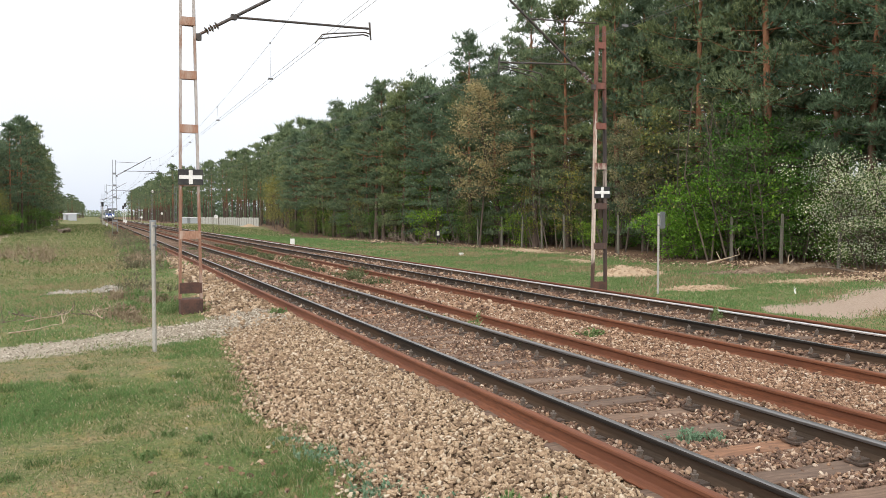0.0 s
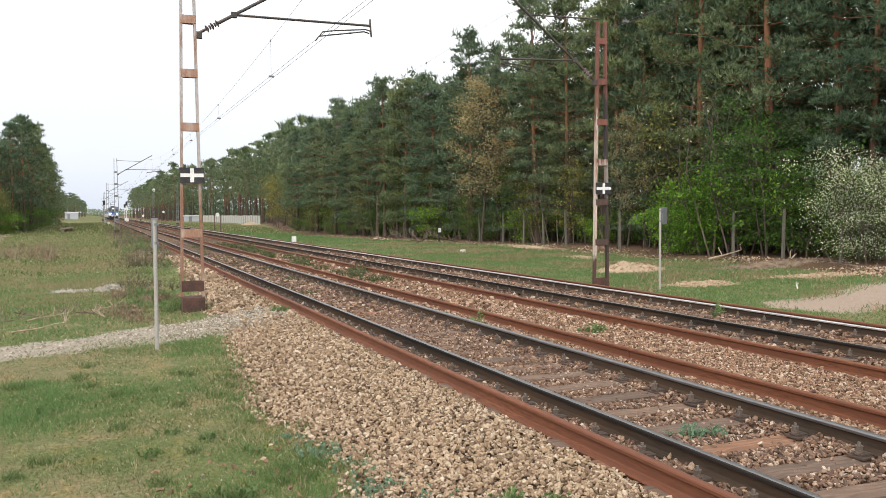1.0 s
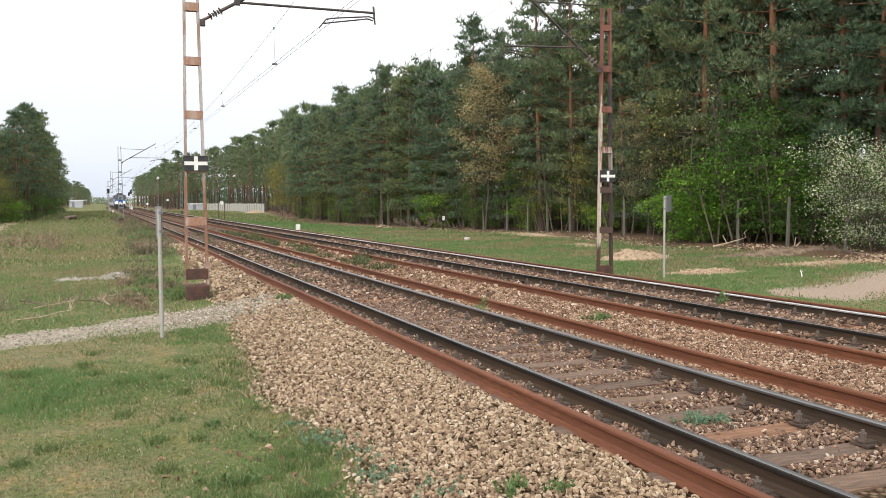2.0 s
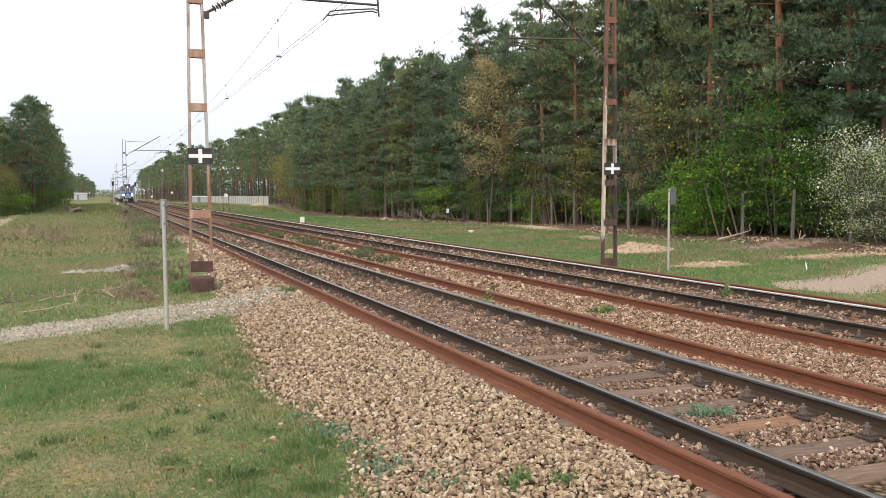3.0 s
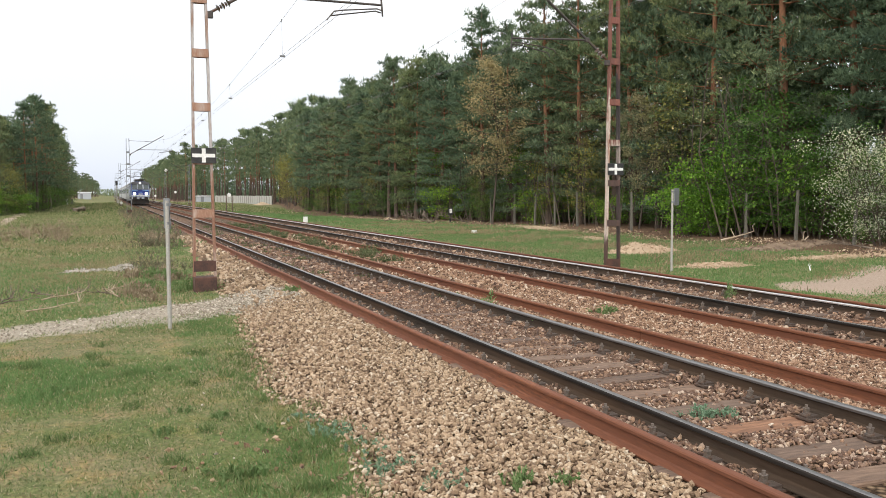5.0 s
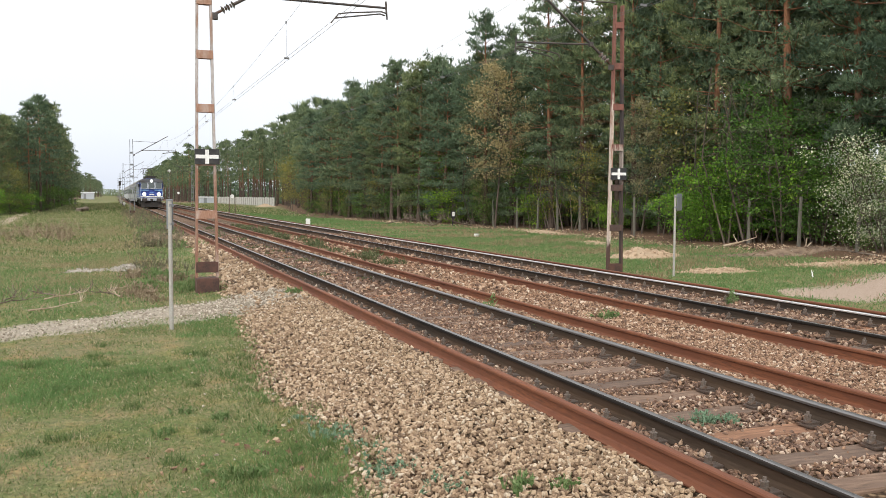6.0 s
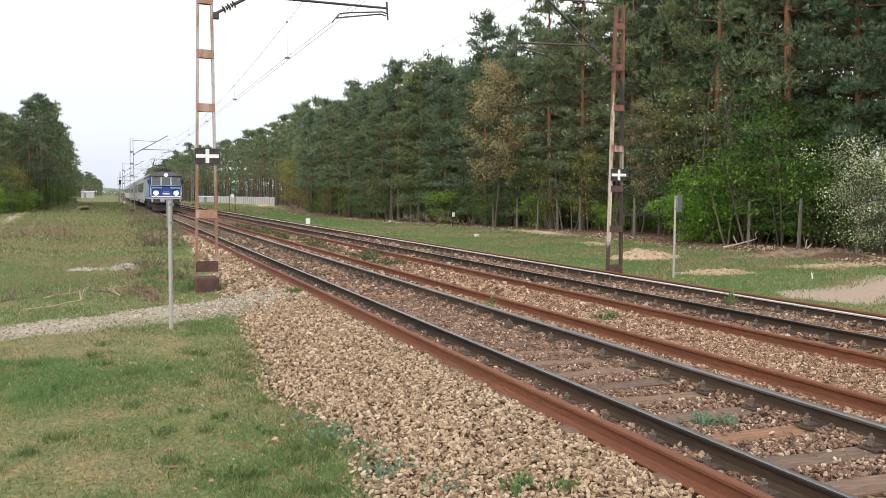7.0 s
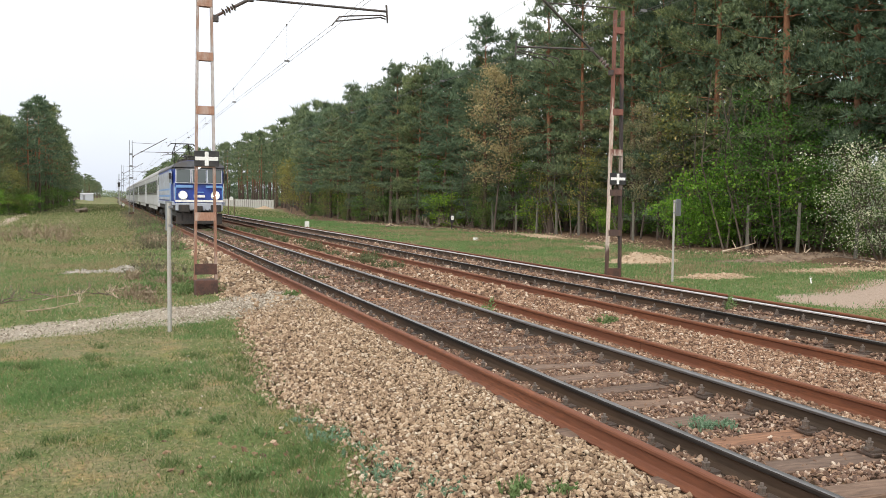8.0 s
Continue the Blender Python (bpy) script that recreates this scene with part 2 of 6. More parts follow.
# ---- the lie of the land ----
RAILS = (3.945, 5.450, 8.925, 10.430)
SPARE = (3.52, 6.27, 8.02, 10.90)
CENTRES = (4.6975, 9.6775)
PROFILE_X = (-400, -60, -14, -2, 1.2, 1.9, 2.9, 3.3, 6.5, 7.1, 7.8, 11.1, 11.5, 12.4, 22, 27, 60, 400)
PROFILE_Z = (-0.5, -0.5, -0.55, -0.42, -0.36, -0.32, -0.20, -0.195, -0.195, -0.215, -0.195, -0.195, -0.28, -0.42, -0.42, -0.30, -0.2, 0.0)


def lie(x, y):
    x, y = np.asarray(x, float), np.asarray(y, float)
    z = np.interp(x, PROFILE_X, PROFILE_Z)
    soft = np.clip((1.9 - x) / 0.8, 0, 1) + np.clip((x - 12.0) / 0.8, 0, 1)
    z = z + soft * (0.035 * wave(x, y, 0.9, 1) + 0.05 * wave(x, y, 0.23, 2) + 0.012 * wave(x, y, 3.1, 3))
    z = z + (1 - soft) * 0.012 * wave(x, y, 4.0, 4)
    hump = np.clip((y - 20) / 15, 0, 1) * np.clip((60 - y) / 20, 0, 1)
    z = z - 0.25 * hump * np.exp(-((x + 1.5) / 1.8) ** 2)
    z = z - 0.38 * np.clip((y - 50) / 40, 0, 1) * np.clip((x - 14) / 6, 0, 1)
    z = z + 0.12 * np.clip((x - 23.2) / 1.2, 0, 1) * np.clip((50 - y) / 10, 0, 1)
    far = np.clip((y - 120) / 300, 0, 1) * np.clip((-6 - x) / 4, 0, 1)
    return z + 0.8 * far


EDGE_Y = (0, 50, 85, 112, 180, 265, 300, 600)
EDGE_X = (25.0, 25.0, 23.6, 23.8, 35.5, 33.5, 22.5, 21.0)


def wood_edge(y):
    """Where the wood begins, across from the tracks."""
    return np.interp(y, EDGE_Y, EDGE_X)


BRINK_Y = (4.0, 5.3, 6.3, 6.9, 7.8, 8.7, 10.2, 11.9, 14.1, 17.4, 22.7, 36, 55, 90)
BRINK_X = (1.3, 1.52, 1.84, 1.89, 1.79, 1.46, 1.72, 1.81, 2.02, 2.17, 2.41, 2.8, 3.0, 3.1)


def brink(y):
    """Where the turf ends and the ballast begins."""
    return np.interp(y, BRINK_Y, BRINK_X)


def masks(x, y):
    """How much ballast, pale gravel path, bare soil and dry litter lies at a place."""
    edge = brink(y) + 0.10 * wave(x, y, 2.1, 5)
    stone = np.clip((x - edge) / 0.5 + 0.5, 0, 1) * np.clip((11.75 + 0.2 * wave(x * 0, y, 1.1, 6) - x) / 0.3 + 0.5, 0, 1)
    mid = 14.7 + 0.42 * x + 0.2 * wave(x, y * 0, 0.9, 7)
    path = np.clip(1.22 + 0.30 * wave(x, y, 2.3, 33) - np.abs(y - mid) / (1.0 + 0.12 * np.clip(x, 0, 4)), 0, 0.95) * np.clip((3.5 - x) / 0.5, 0, 1)
    lane = np.clip(1.5 - np.abs(y - 13.6 - 0.42 * (x - 14) - 0.3 * wave(x, y * 0, 0.8, 9)) / 1.25, 0, 1) * np.clip((x - 13.5 - 0.5 * wave(x * 0, y, 1.1, 10)) / 0.8, 0, 1)
    lane = np.maximum(lane, np.clip(1.3 - np.abs(x - (-7.6 - 0.047 * (y - 70))) / 0.8, 0, 1) * np.clip((y - 55) / 20, 0, 1) * np.clip((200 - y) / 20, 0, 1) * 0.8)
    litter = np.clip((x - wood_edge(y) + 2.4 - 0.8 * wave(x, y, 0.5, 8)) / 1.5, 0, 1)
    litter = np.maximum(litter, np.clip((-11.5 - x) / 2, 0, 1) * np.clip((y - 90) / 15, 0, 1))
    return stone, path, lane, litter


def spaced(near, far, step, grow):
    v, out_ = near, []
    while v < far:
        out_.append(v)
        v += max(step, (v - near) * grow)
    return out_ + [far]


def build_ground():
    xs = np.array(sorted([-x for x in spaced(8, 900, 0.4, 0.12)] + list(np.arange(-7.8, 26, 0.25)) + [26 + x for x in spaced(0, 900, 0.4, 0.12)]))
    ys = np.array([-60, -40, -25, -15, -8, -4, -1, 1] + spaced(2.5, 3500, 0.2, 0.022))
    X, Y = np.meshgrid(xs, ys)
    v = np.stack([X, Y, lie(X, Y)], -1).reshape(-1, 3)
    a = np.arange(len(ys) - 1)[:, None] * len(xs) + np.arange(len(xs) - 1)[None]
    f = np.stack([a, a + 1, a + 1 + len(xs), a + len(xs)], -1).reshape(-1, 4)
    me = raw("ground", v, f, True)
    for key, val in zip(("stone", "path", "lane", "litter"), masks(X.ravel(), Y.ravel())):
        me.attributes.new(key, "FLOAT", "POINT").data.foreach_set("value", val.astype(np.float32))
    m, n, l, b = material("ground_soil_grass_and_ballast")
    fine = noise_node(n, l, 22.0, 8, 0.72)
    broad = noise_node(n, l, 0.55, 5, 0.6)
    turf = ramp(n, l, broad, [(0.30, (0.092, 0.132, 0.044)), (0.46, (0.145, 0.168, 0.066)), (0.60, (0.225, 0.195, 0.11)), (0.8, (0.125, 0.152, 0.058))])
    tint = noise_node(n, l, 2.4, 6, 0.7)
    turf = mix(n, l, 1.0, turf, ramp(n, l, tint, [(0.3, (0.62, 0.82, 0.6)), (0.5, (1, 1, 1)), (0.68, (1.4, 1.12, 1.0))]), "MULTIPLY")
    turf = mix(n, l, 1.0, turf, ramp(n, l, fine, [(0.32, (0.38, 0.38, 0.34)), (0.52, (0.9, 0.9, 0.88)), (0.7, (1.45, 1.35, 1.25))]), "MULTIPLY")
    c = n.new("ShaderNodeTexCoord")
    vor = n.new("ShaderNodeTexVoronoi")
    vor.inputs["Scale"].default_value = 19
    l.new(c.outputs["Object"], vor.inputs["Vector"])
    sep = n.new("ShaderNodeSeparateColor")
    l.new(vor.outputs["Color"], sep.inputs["Color"])
    stone = ramp(n, l, sep.outputs["Red"], [(0.0, (0.12, 0.075, 0.045)), (0.4, (0.23, 0.15, 0.09)), (0.75, (0.32, 0.225, 0.14)), (1.0, (0.42, 0.33, 0.24))])
    # shade down between the stones, multiplied into their colour
    gap_shade = ramp(n, l, vor.outputs["Distance"], [(0.25, (0.8, 0.8, 0.8)), (0.65, (0.15, 0.135, 0.12))])
    stone = mix(n, l, 1.0, stone, gap_shade, "MULTIPLY")
    pale = ramp(n, l, fine, [(0.3, (0.15, 0.125, 0.092)), (0.5, (0.31, 0.27, 0.21)), (0.75, (0.47, 0.42, 0.35))])
    soil = ramp(n, l, fine, [(0.3, (0.22, 0.16, 0.12)), (0.5, (0.35, 0.27, 0.21)), (0.72, (0.46, 0.37, 0.30))])
    duff = ramp(n, l, fine, [(0.3, (0.07, 0.045, 0.03)), (0.6, (0.17, 0.105, 0.065)), (0.8, (0.27, 0.18, 0.11))])
    colour = turf
    ragged = noise_node(n, l, 2.6, 6, 0.7)
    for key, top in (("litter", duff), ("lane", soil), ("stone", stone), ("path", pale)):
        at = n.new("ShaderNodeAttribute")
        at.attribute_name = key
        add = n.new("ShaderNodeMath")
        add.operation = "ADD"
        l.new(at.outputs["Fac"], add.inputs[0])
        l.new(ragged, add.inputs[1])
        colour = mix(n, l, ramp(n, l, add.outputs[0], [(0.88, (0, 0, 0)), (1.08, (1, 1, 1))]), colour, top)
    l.new(colour, b.inputs["Base Color"])
    b.inputs["Roughness"].default_value = 0.95
    b.inputs["Specular IOR Level"].default_value = 0.15
    bump(n, l, b, fine, 0.6, 0.03)
    tagged(put("ground", me, m), "grassy trackside ground with ballast bed and gravel path", "ground", kind="structure")


build_ground()


# ---- the two tracks ----
RAIL_H = 0.149
HALF_RAIL = [(0.072, 0), (0.072, 0.011), (0.020, 0.028), (0.0085, 0.042), (0.0085, 0.112), (0.016, 0.122), (0.034, 0.130), (0.0355, 0.152), (0.028, 0.162), (0.014, 0.165)]
RAIL_OUTLINE = HALF_RAIL + [(-x, z) for x, z in HALF_RAIL[::-1]]


def rail_mesh(y0, y1, steps, wobble=0.0, seed=0, tall=1.0, gauge=0):
    bm = bmesh.new()
    prism(bm, RAIL_OUTLINE, y0, y1, steps)
    for f in bm.faces:
        z = f.calc_center_median().z
        worn_face = gauge * f.normal.x > 0.5 and 0.131 < z
        f.material_index = 1 if (f.normal.z > 0.75 and z > 0.16) or worn_face else 2 if 0.118 < z < 0.163 else 0
    for v in bm.verts:
        v.co.z *= tall
        v.co.x += wobble * (math.sin(v.co.y * 0.21 + seed) + 0.6 * math.sin(v.co.y * 0.47 + 2 * seed))
    return bm


def sleeper_mesh(seed):
    r = random.Random(seed)
    bm = bmesh.new()
    box(bm, 0, 0, -0.075, 2.6, 0.25, 0.15, 0.012)
    bmesh.ops.subdivide_edges(bm, edges=[e for e in bm.edges if abs(e.verts[0].co.x - e.verts[1].co.x) > 2], cuts=14)
    for v in bm.verts:
        v.co.z += r.uniform(-0.006, 0.004) + 0.004 * math.sin(v.co.x * 5 + seed)
        v.co.y += r.uniform(-0.006, 0.006)
    me = bpy.data.meshes.new("sleeper")
    bm.to_mesh(me)
    bm.free()
    me.materials.append(TIMBER)
    return me


def plate_mesh():
    bm = bmesh.new()
    box(bm, 0, 0, 0.010, 0.40, 0.16, 0.02, 0.003)
    for s in (-1, 1):
        box(bm, s * 0.125, 0, 0.028, 0.12, 0.10, 0.024, 0.004)
    me = bpy.data.meshes.new("tie_plate")
    bm.to_mesh(me)
    bm.free()
    me.materials.append(OLD_STEEL)
    return me


BOLT_STEEL = worn("bolt_steel", (0.17, 0.145, 0.125), (0.07, 0.055, 0.045), (0.12, 0.075, 0.05), 60, 9, 0.6, 0.2, 0.3)


def bolt_mesh():
    bm = bmesh.new()
    tube(bm, (0, 0, 0), (0, 0, 0.02), 0.034, 0.034, 8)
    tube(bm, (0, 0, 0.02), (0, 0, 0.058), 0.026, 0.026, 6)
    tube(bm, (0, 0, 0.058), (0, 0, 0.066), 0.030, 0.030, 8)
    tube(bm, (0, 0, 0.066), (0, 0, 0.092), 0.014, 0.012, 8)
    me = bpy.data.meshes.new("bolt")
    bm.to_mesh(me)
    bm.free()
    me.materials.append(BOLT_STEEL)
    return me


SLEEPERS = [sleeper_mesh(k) for k in range(5)]
PLATE, BOLT = plate_mesh(), bolt_mesh()
NEAR_Y = [4.08, 4.63, 5.26, 5.91, 6.56, 7.14]


def build_track(name, centre, rails, label):
    track = thing(name, centre, 0, 0, label=label, category="railway track", kind="structure")
    for k, x in enumerate(rails):
        # the wheels' flanges polish the head on its inner face
        ob = part("rail", rail_mesh(-60, 900, 1, tall=RAIL_H / 0.165, gauge=(1, -1)[k]), [RAIL_SIDE, RAIL_TOP if x > 10 else RAIL_DULL, RAIL_HEAD], track, "worn rail with a bright running band" if x > 10 else "dark worn rail with a dull grey running band")
        ob.location = (x - centre, 0, -RAIL_H)
    ys = [NEAR_Y[0] - 0.63 * k for k in range(24, 0, -1)] + NEAR_Y
    r = random.Random(int(centre * 100))
    while ys[-1] < 62:
        ys.append(ys[-1] + 0.63 + r.uniform(-0.05, 0.05))
    for k, y in enumerate(ys):
        s = put("sleeper", SLEEPERS[k % 5], TIMBER, track)
        s.location = (r.uniform(-0.03, 0.03), y, -RAIL_H - 0.02 + r.uniform(-0.008, 0.004))
        s.rotation_euler = (0, 0, r.uniform(-0.012, 0.012) + (math.pi if k % 2 else 0))
        if y > 34:
            continue
        for x in rails:
            p = put("tie_plate", PLATE, OLD_STEEL, track)
            p.location = (x - centre, y, -RAIL_H - 0.02)
            for side in (-1, 1):
                bo = put("bolt", BOLT, BOLT_STEEL, p)
                bo.location = (side * 0.165, r.uniform(-0.01, 0.01), 0.035)
    bm = bmesh.new()
    y = ys[-1]
    while y < 300:
        y += 0.63
        box(bm, 0, y, -RAIL_H - 0.095, 2.6, 0.25, 0.15)
    tagged(part("far_sleepers", bm, TIMBER, track, "row of distant timber sleepers"), kind="stuff")
    return track


build_track("track_1", CENTRES[0], RAILS[:2], "railway track with dark rails on old timber sleepers")
build_track("track_2", CENTRES[1], RAILS[2:], "second railway track with dark rails on timber sleepers")


def build_spare_rail(x, z, seed):
    rail = thing("spare_rail", x, 0, z, 0, "loose rust-red spare rail lying beside the track", "rail", "spare rails laid along the tracks")
    y = -58.0 + 7 * seed
    while y < 400:
        part("rail_length", rail_mesh(y, y + 59.985, 40, 0.012, seed), [RUST, RUST, RUST], rail)
        y += 60.0


for k, x in enumerate(SPARE):
    build_spare_rail(x, (-0.185, -0.20, -0.205, -0.185)[k], k)


# ---- the train ----
BLUE = worn("loco_blue", (0.012, 0.045, 0.30), (0.009, 0.032, 0.22), (0.02, 0.05, 0.25), 8, 1.5, 0.35)
PALE_BLUE = worn("loco_pale_blue", (0.16, 0.32, 0.62), (0.12, 0.26, 0.52), (0.14, 0.27, 0.5), 8, 1.5, 0.4)
LOCO_GREY = worn("loco_light_grey", (0.42, 0.45, 0.52), (0.33, 0.36, 0.42), (0.3, 0.31, 0.34), 8, 1.5, 0.5)
ROOF_GREY = worn("roof_grey", (0.12, 0.125, 0.145), (0.08, 0.085, 0.10), (0.095, 0.09, 0.09), 8, 1.2, 0.6)
UNDER = worn("running_gear_dark", (0.03, 0.028, 0.027), (0.018, 0.017, 0.016), (0.05, 0.04, 0.035), 12, 2, 0.8)
COACH_GREY = worn("coach_silver_grey", (0.52, 0.53, 0.54), (0.44, 0.45, 0.46), (0.42, 0.42, 0.42), 6, 0.8, 0.4)
COACH_BAND = worn("coach_window_band", (0.17, 0.17, 0.165), (0.13, 0.13, 0.13), (0.14, 0.14, 0.13), 6, 0.8, 0.35)
COACH_ROOF = worn("coach_roof", (0.40, 0.40, 0.39), (0.30, 0.30, 0.29), (0.28, 0.27, 0.26), 6, 0.8, 0.6)


def glass_material():
    m, n, l, b = material("tinted_window_glass")
    b.inputs["Base Color"].default_value = (0.06, 0.075, 0.075, 1)
    b.inputs["Roughness"].default_value = 0.06
    b.inputs["Specular IOR Level"].default_value = 0.8
    return m


def lamp_material(name, colour, strength):
    m, n, l, b = material(name)
    b.inputs["Base Color"].default_value = (0.9, 0.9, 0.85, 1)
    b.inputs["Emission Color"].default_value = (*colour, 1)
    b.inputs["Emission Strength"].default_value = strength
    return m


GLASS = glass_material()
HEADLIGHT = lamp_material("lit_headlight", (1.0, 0.95, 0.86), 14)


def hull(width, z0, shoulder, top, n=6):
    """A carriage's cross-section: upright sides and a curved roof."""
    w = width / 2
    pts = [(w - 0.05, z0), (w, z0 + 0.1), (w, shoulder)]
    for k in range(1, n + 1):
        a = math.pi / 2 * k / n
        pts.append((w * math.cos(a) ** 0.75 if k < n else 0.0, shoulder + (top - shoulder) * math.sin(a)))
    return pts + [(-x, z) for x, z in pts[:-1][::-1]]


def wheelset(parent, y, r=0.6):
    for s in (-1, 1):
        bm = disc(bmesh.new(), (s * 0.75, y, r), (1, 0, 0), r, 0.13, 24)
        wheel = part("wheel", bm, UNDER, parent)
        part("axle_box", box(bmesh.new(), s * 1.02, y, r, 0.24, 0.34, 0.3, 0.03), UNDER, wheel)


def build_loco():
    loco = thing("locomotive", CENTRES[0], 50, 0, label="blue electric locomotive with lit headlights and raised pantograph", category="locomotive")
    L = 15.9
    bm = bmesh.new()
    # body: upright nose to the window sill, then a windscreen that leans back
    prism(bm, hull(2.92, 1.28, 3.32, 3.82), 0.0, L, 12)
    for v in bm.verts:
        y, z = v.co.y, v.co.z
        for d, s in ((y, 1), (L - y, -1)):
            if d < 0.01:
                v.co.y += s * (max(0, z - 2.35) * 0.16 + 0.10 * (v.co.x / 1.5) ** 2)
                v.co.x *= 0.915
    part("body", bm, BLUE, loco, "blue painted body")
    bm = bmesh.new()
    prism(bm, [(x * 1.012, z + 0.012) for x, z in hull(2.92, 3.29, 3.34, 3.82, 6)], 0.30, L - 0.30, 1)
    part("roof", bm, ROOF_GREY, loco, "grey rounded roof")
    # the dark cap that runs round over the windscreen
    bm = bmesh.new()
    prism(bm, hull(2.70, 3.30, 3.34, 3.80, 6), 0.10, 0.6, 1)
    part("roof_cap", bm, ROOF_GREY, loco)
    # light lower band and buffer beam
    part("sole_band", box(bmesh.new(), 0, L / 2, 1.33, 2.95, L - 0.6, 0.22, 0.02), LOCO_GREY, loco, "light grey lower band")
    part("buffer_beam", box(bmesh.new(), 0, 0.02, 1.14, 2.62, 0.22, 0.42, 0.03), LOCO_GREY, loco, "light grey buffer beam")
    for s in (-1, 1):
        bm = box(bmesh.new(), s * 0.92, 0.06, 0.62, 0.06, 0.1, 0.62, 0.01)
        part("guard_iron", bm, UNDER, loco)
        bm = tube(bmesh.new(), (s * 0.88, 0, 1.05), (s * 0.88, -0.42, 1.05), 0.10, 0.09, 12)
        stem = part("buffer", bm, UNDER, loco)
        bm = box(bmesh.new(), s * 0.88, -0.46, 1.05, 0.60, 0.08, 0.44, 0.06)
        part("buffer_head", bm, UNDER, stem, "black rounded buffer head")
        for h in (0, 1):
            bent_hose = bent(bmesh.new(), [(s * (0.35 + 0.2 * h), -0.09, 1.0), (s * (0.36 + 0.2 * h), -0.2, 0.75), (s * (0.3 + 0.2 * h), -0.14, 0.5)], 0.028)
            part("brake_hose", bent_hose, UNDER, loco)
    bm = box(bmesh.new(), 0, -0.16, 1.05, 0.34, 0.26, 0.3, 0.04)
    tube(bm, (0, -0.2, 0.95), (0, -0.32, 0.62), 0.05, 0.04, 8)
    part("coupling", bm, UNDER, loco)
    bm = box(bmesh.new(), 0, 0.06, 0.46, 2.56, 0.10, 0.60, 0.02)
    part("snow_plough", bm, UNDER, loco, "black plough under the buffer beam")
    part("nose_band", box(bmesh.new(), 0, 0.03, 1.47, 2.66, 0.10, 0.13, 0.015), WHITE, loco, "white band round the foot of the nose")
    # windscreen
    lean = Matrix.Rotation(-math.atan(0.16), 4, "X")
    for x, w in ((-0.87, 0.76), (0.0, 0.74), (0.87, 0.76)):
        y = (2.93 - 2.35) * 0.16 + 0.10 * (x / 1.5) ** 2 - 0.01
        yaw = Matrix.Rotation(math.atan(0.10 * 2 * x / 2.25), 4, "Z")
        fr = part("window_frame", box(bmesh.new(), x, y, 2.90, w + 0.1, 0.05, 0.86, 0.02, yaw @ lean), LOCO_GREY, loco, "grey windscreen frame")
        part("pane", box(bmesh.new(), x, y - 0.022, 2.90, w, 0.03, 0.76, 0.02, yaw @ lean), GLASS, fr)
    # lamps
    for x, z, r in ((-0.90, 1.80, 0.19), (0.90, 1.80, 0.19), (0.0, 3.50, 0.15)):
        y = (0.10 * (x / 1.5) ** 2 if z < 2 else 0.2)
        lamp = part("headlight", tube(bmesh.new(), (x, y + 0.1, z), (x, y - 0.10, z), r * 1.1, r * 1.18, 20), LOCO_GREY if z < 2 else ROOF_GREY, loco)
        part("rim", tube(bmesh.new(), (x, y - 0.02, z), (x, y - 0.10, z), r * 1.36, r * 1.30, 24), WHITE if z < 2 else UNDER, lamp)
        part("lens", tube(bmesh.new(), (x, y - 0.09, z), (x, y - 0.125, z), r, r * 0.9, 20), HEADLIGHT, lamp, "glowing headlight lens")
    for s in (-1, 1):
        # pale stripes that run along the nose and turn down at the corners
        part("stripe", box(bmesh.new(), s * 0.82, 0.02, 2.30, 0.92, 0.06, 0.14, 0.01, Matrix.Rotation(math.atan(s * 0.08), 4, "Z")), PALE_BLUE, loco, "pale blue stripe")
        part("stripe", box(bmesh.new(), s * 1.30, 0.06, 1.92, 0.07, 0.06, 0.72, 0.01), PALE_BLUE, loco, "pale blue stripe")
        part("handrail", bent(bmesh.new(), [(s * 1.35, 0.04, 1.55), (s * 1.38, -0.02, 1.6), (s * 1.38, 0.06, 2.5)], 0.018, 6), WHITE, loco)
        mirror = box(bmesh.new(), s * 1.56, 0.55, 2.9, 0.14, 0.08, 0.34, 0.02)
        part("mirror", mirror, UNDER, loco)
        # sides: cab door and windows, pale bands and grilles
        for y, w in ((1.0, 0.7), (14.9, 0.7)):
            f = part("side_window", box(bmesh.new(), s * 1.465, y, 2.82, 0.03, w, 0.72, 0.01), LOCO_GREY, loco)
            part("pane", box(bmesh.new(), s * 1.477, y, 2.82, 0.03, w - 0.12, 0.6, 0.01), GLASS, f)
        d = part("door", box(bmesh.new(), s * 1.466, 2.05, 2.35, 0.03, 0.72, 1.85, 0.02), PALE_BLUE, loco, "pale blue cab door")
        part("pane", box(bmesh.new(), s * 1.48, 2.05, 2.82, 0.02, 0.46, 0.6, 0.01), GLASS, d)
        part("side_panel", box(bmesh.new(), s * 1.455, L / 2, 2.38, 0.03, L - 2.9, 1.72, 0.005), LOCO_GREY, loco, "light grey side sheeting")
        for z in (1.75, 2.15):
            part("side_band", box(bmesh.new(), s * 1.466, 8.4, z, 0.02, 11.4, 0.10, 0.005), PALE_BLUE, loco, "pale blue side band")
        for k in range(5):
            bm = bmesh.new()
            for q in range(6):
                box(bm, s * 1.468, 4.3 + 2.0 * k, 2.6 + 0.11 * q, 0.03, 1.1, 0.05)
            part("grille", bm, LOCO_GREY, loco)
    part("number_bar", box(bmesh.new(), 0, -0.01, 1.75, 0.62, 0.02, 0.14, 0.004), WHITE, loco, "pale plate bar")
    part("number_bar", box(bmesh.new(), 0, -0.01, 1.98, 0.5, 0.02, 0.06, 0.004), PALE_BLUE, loco, "pale stripe bar")
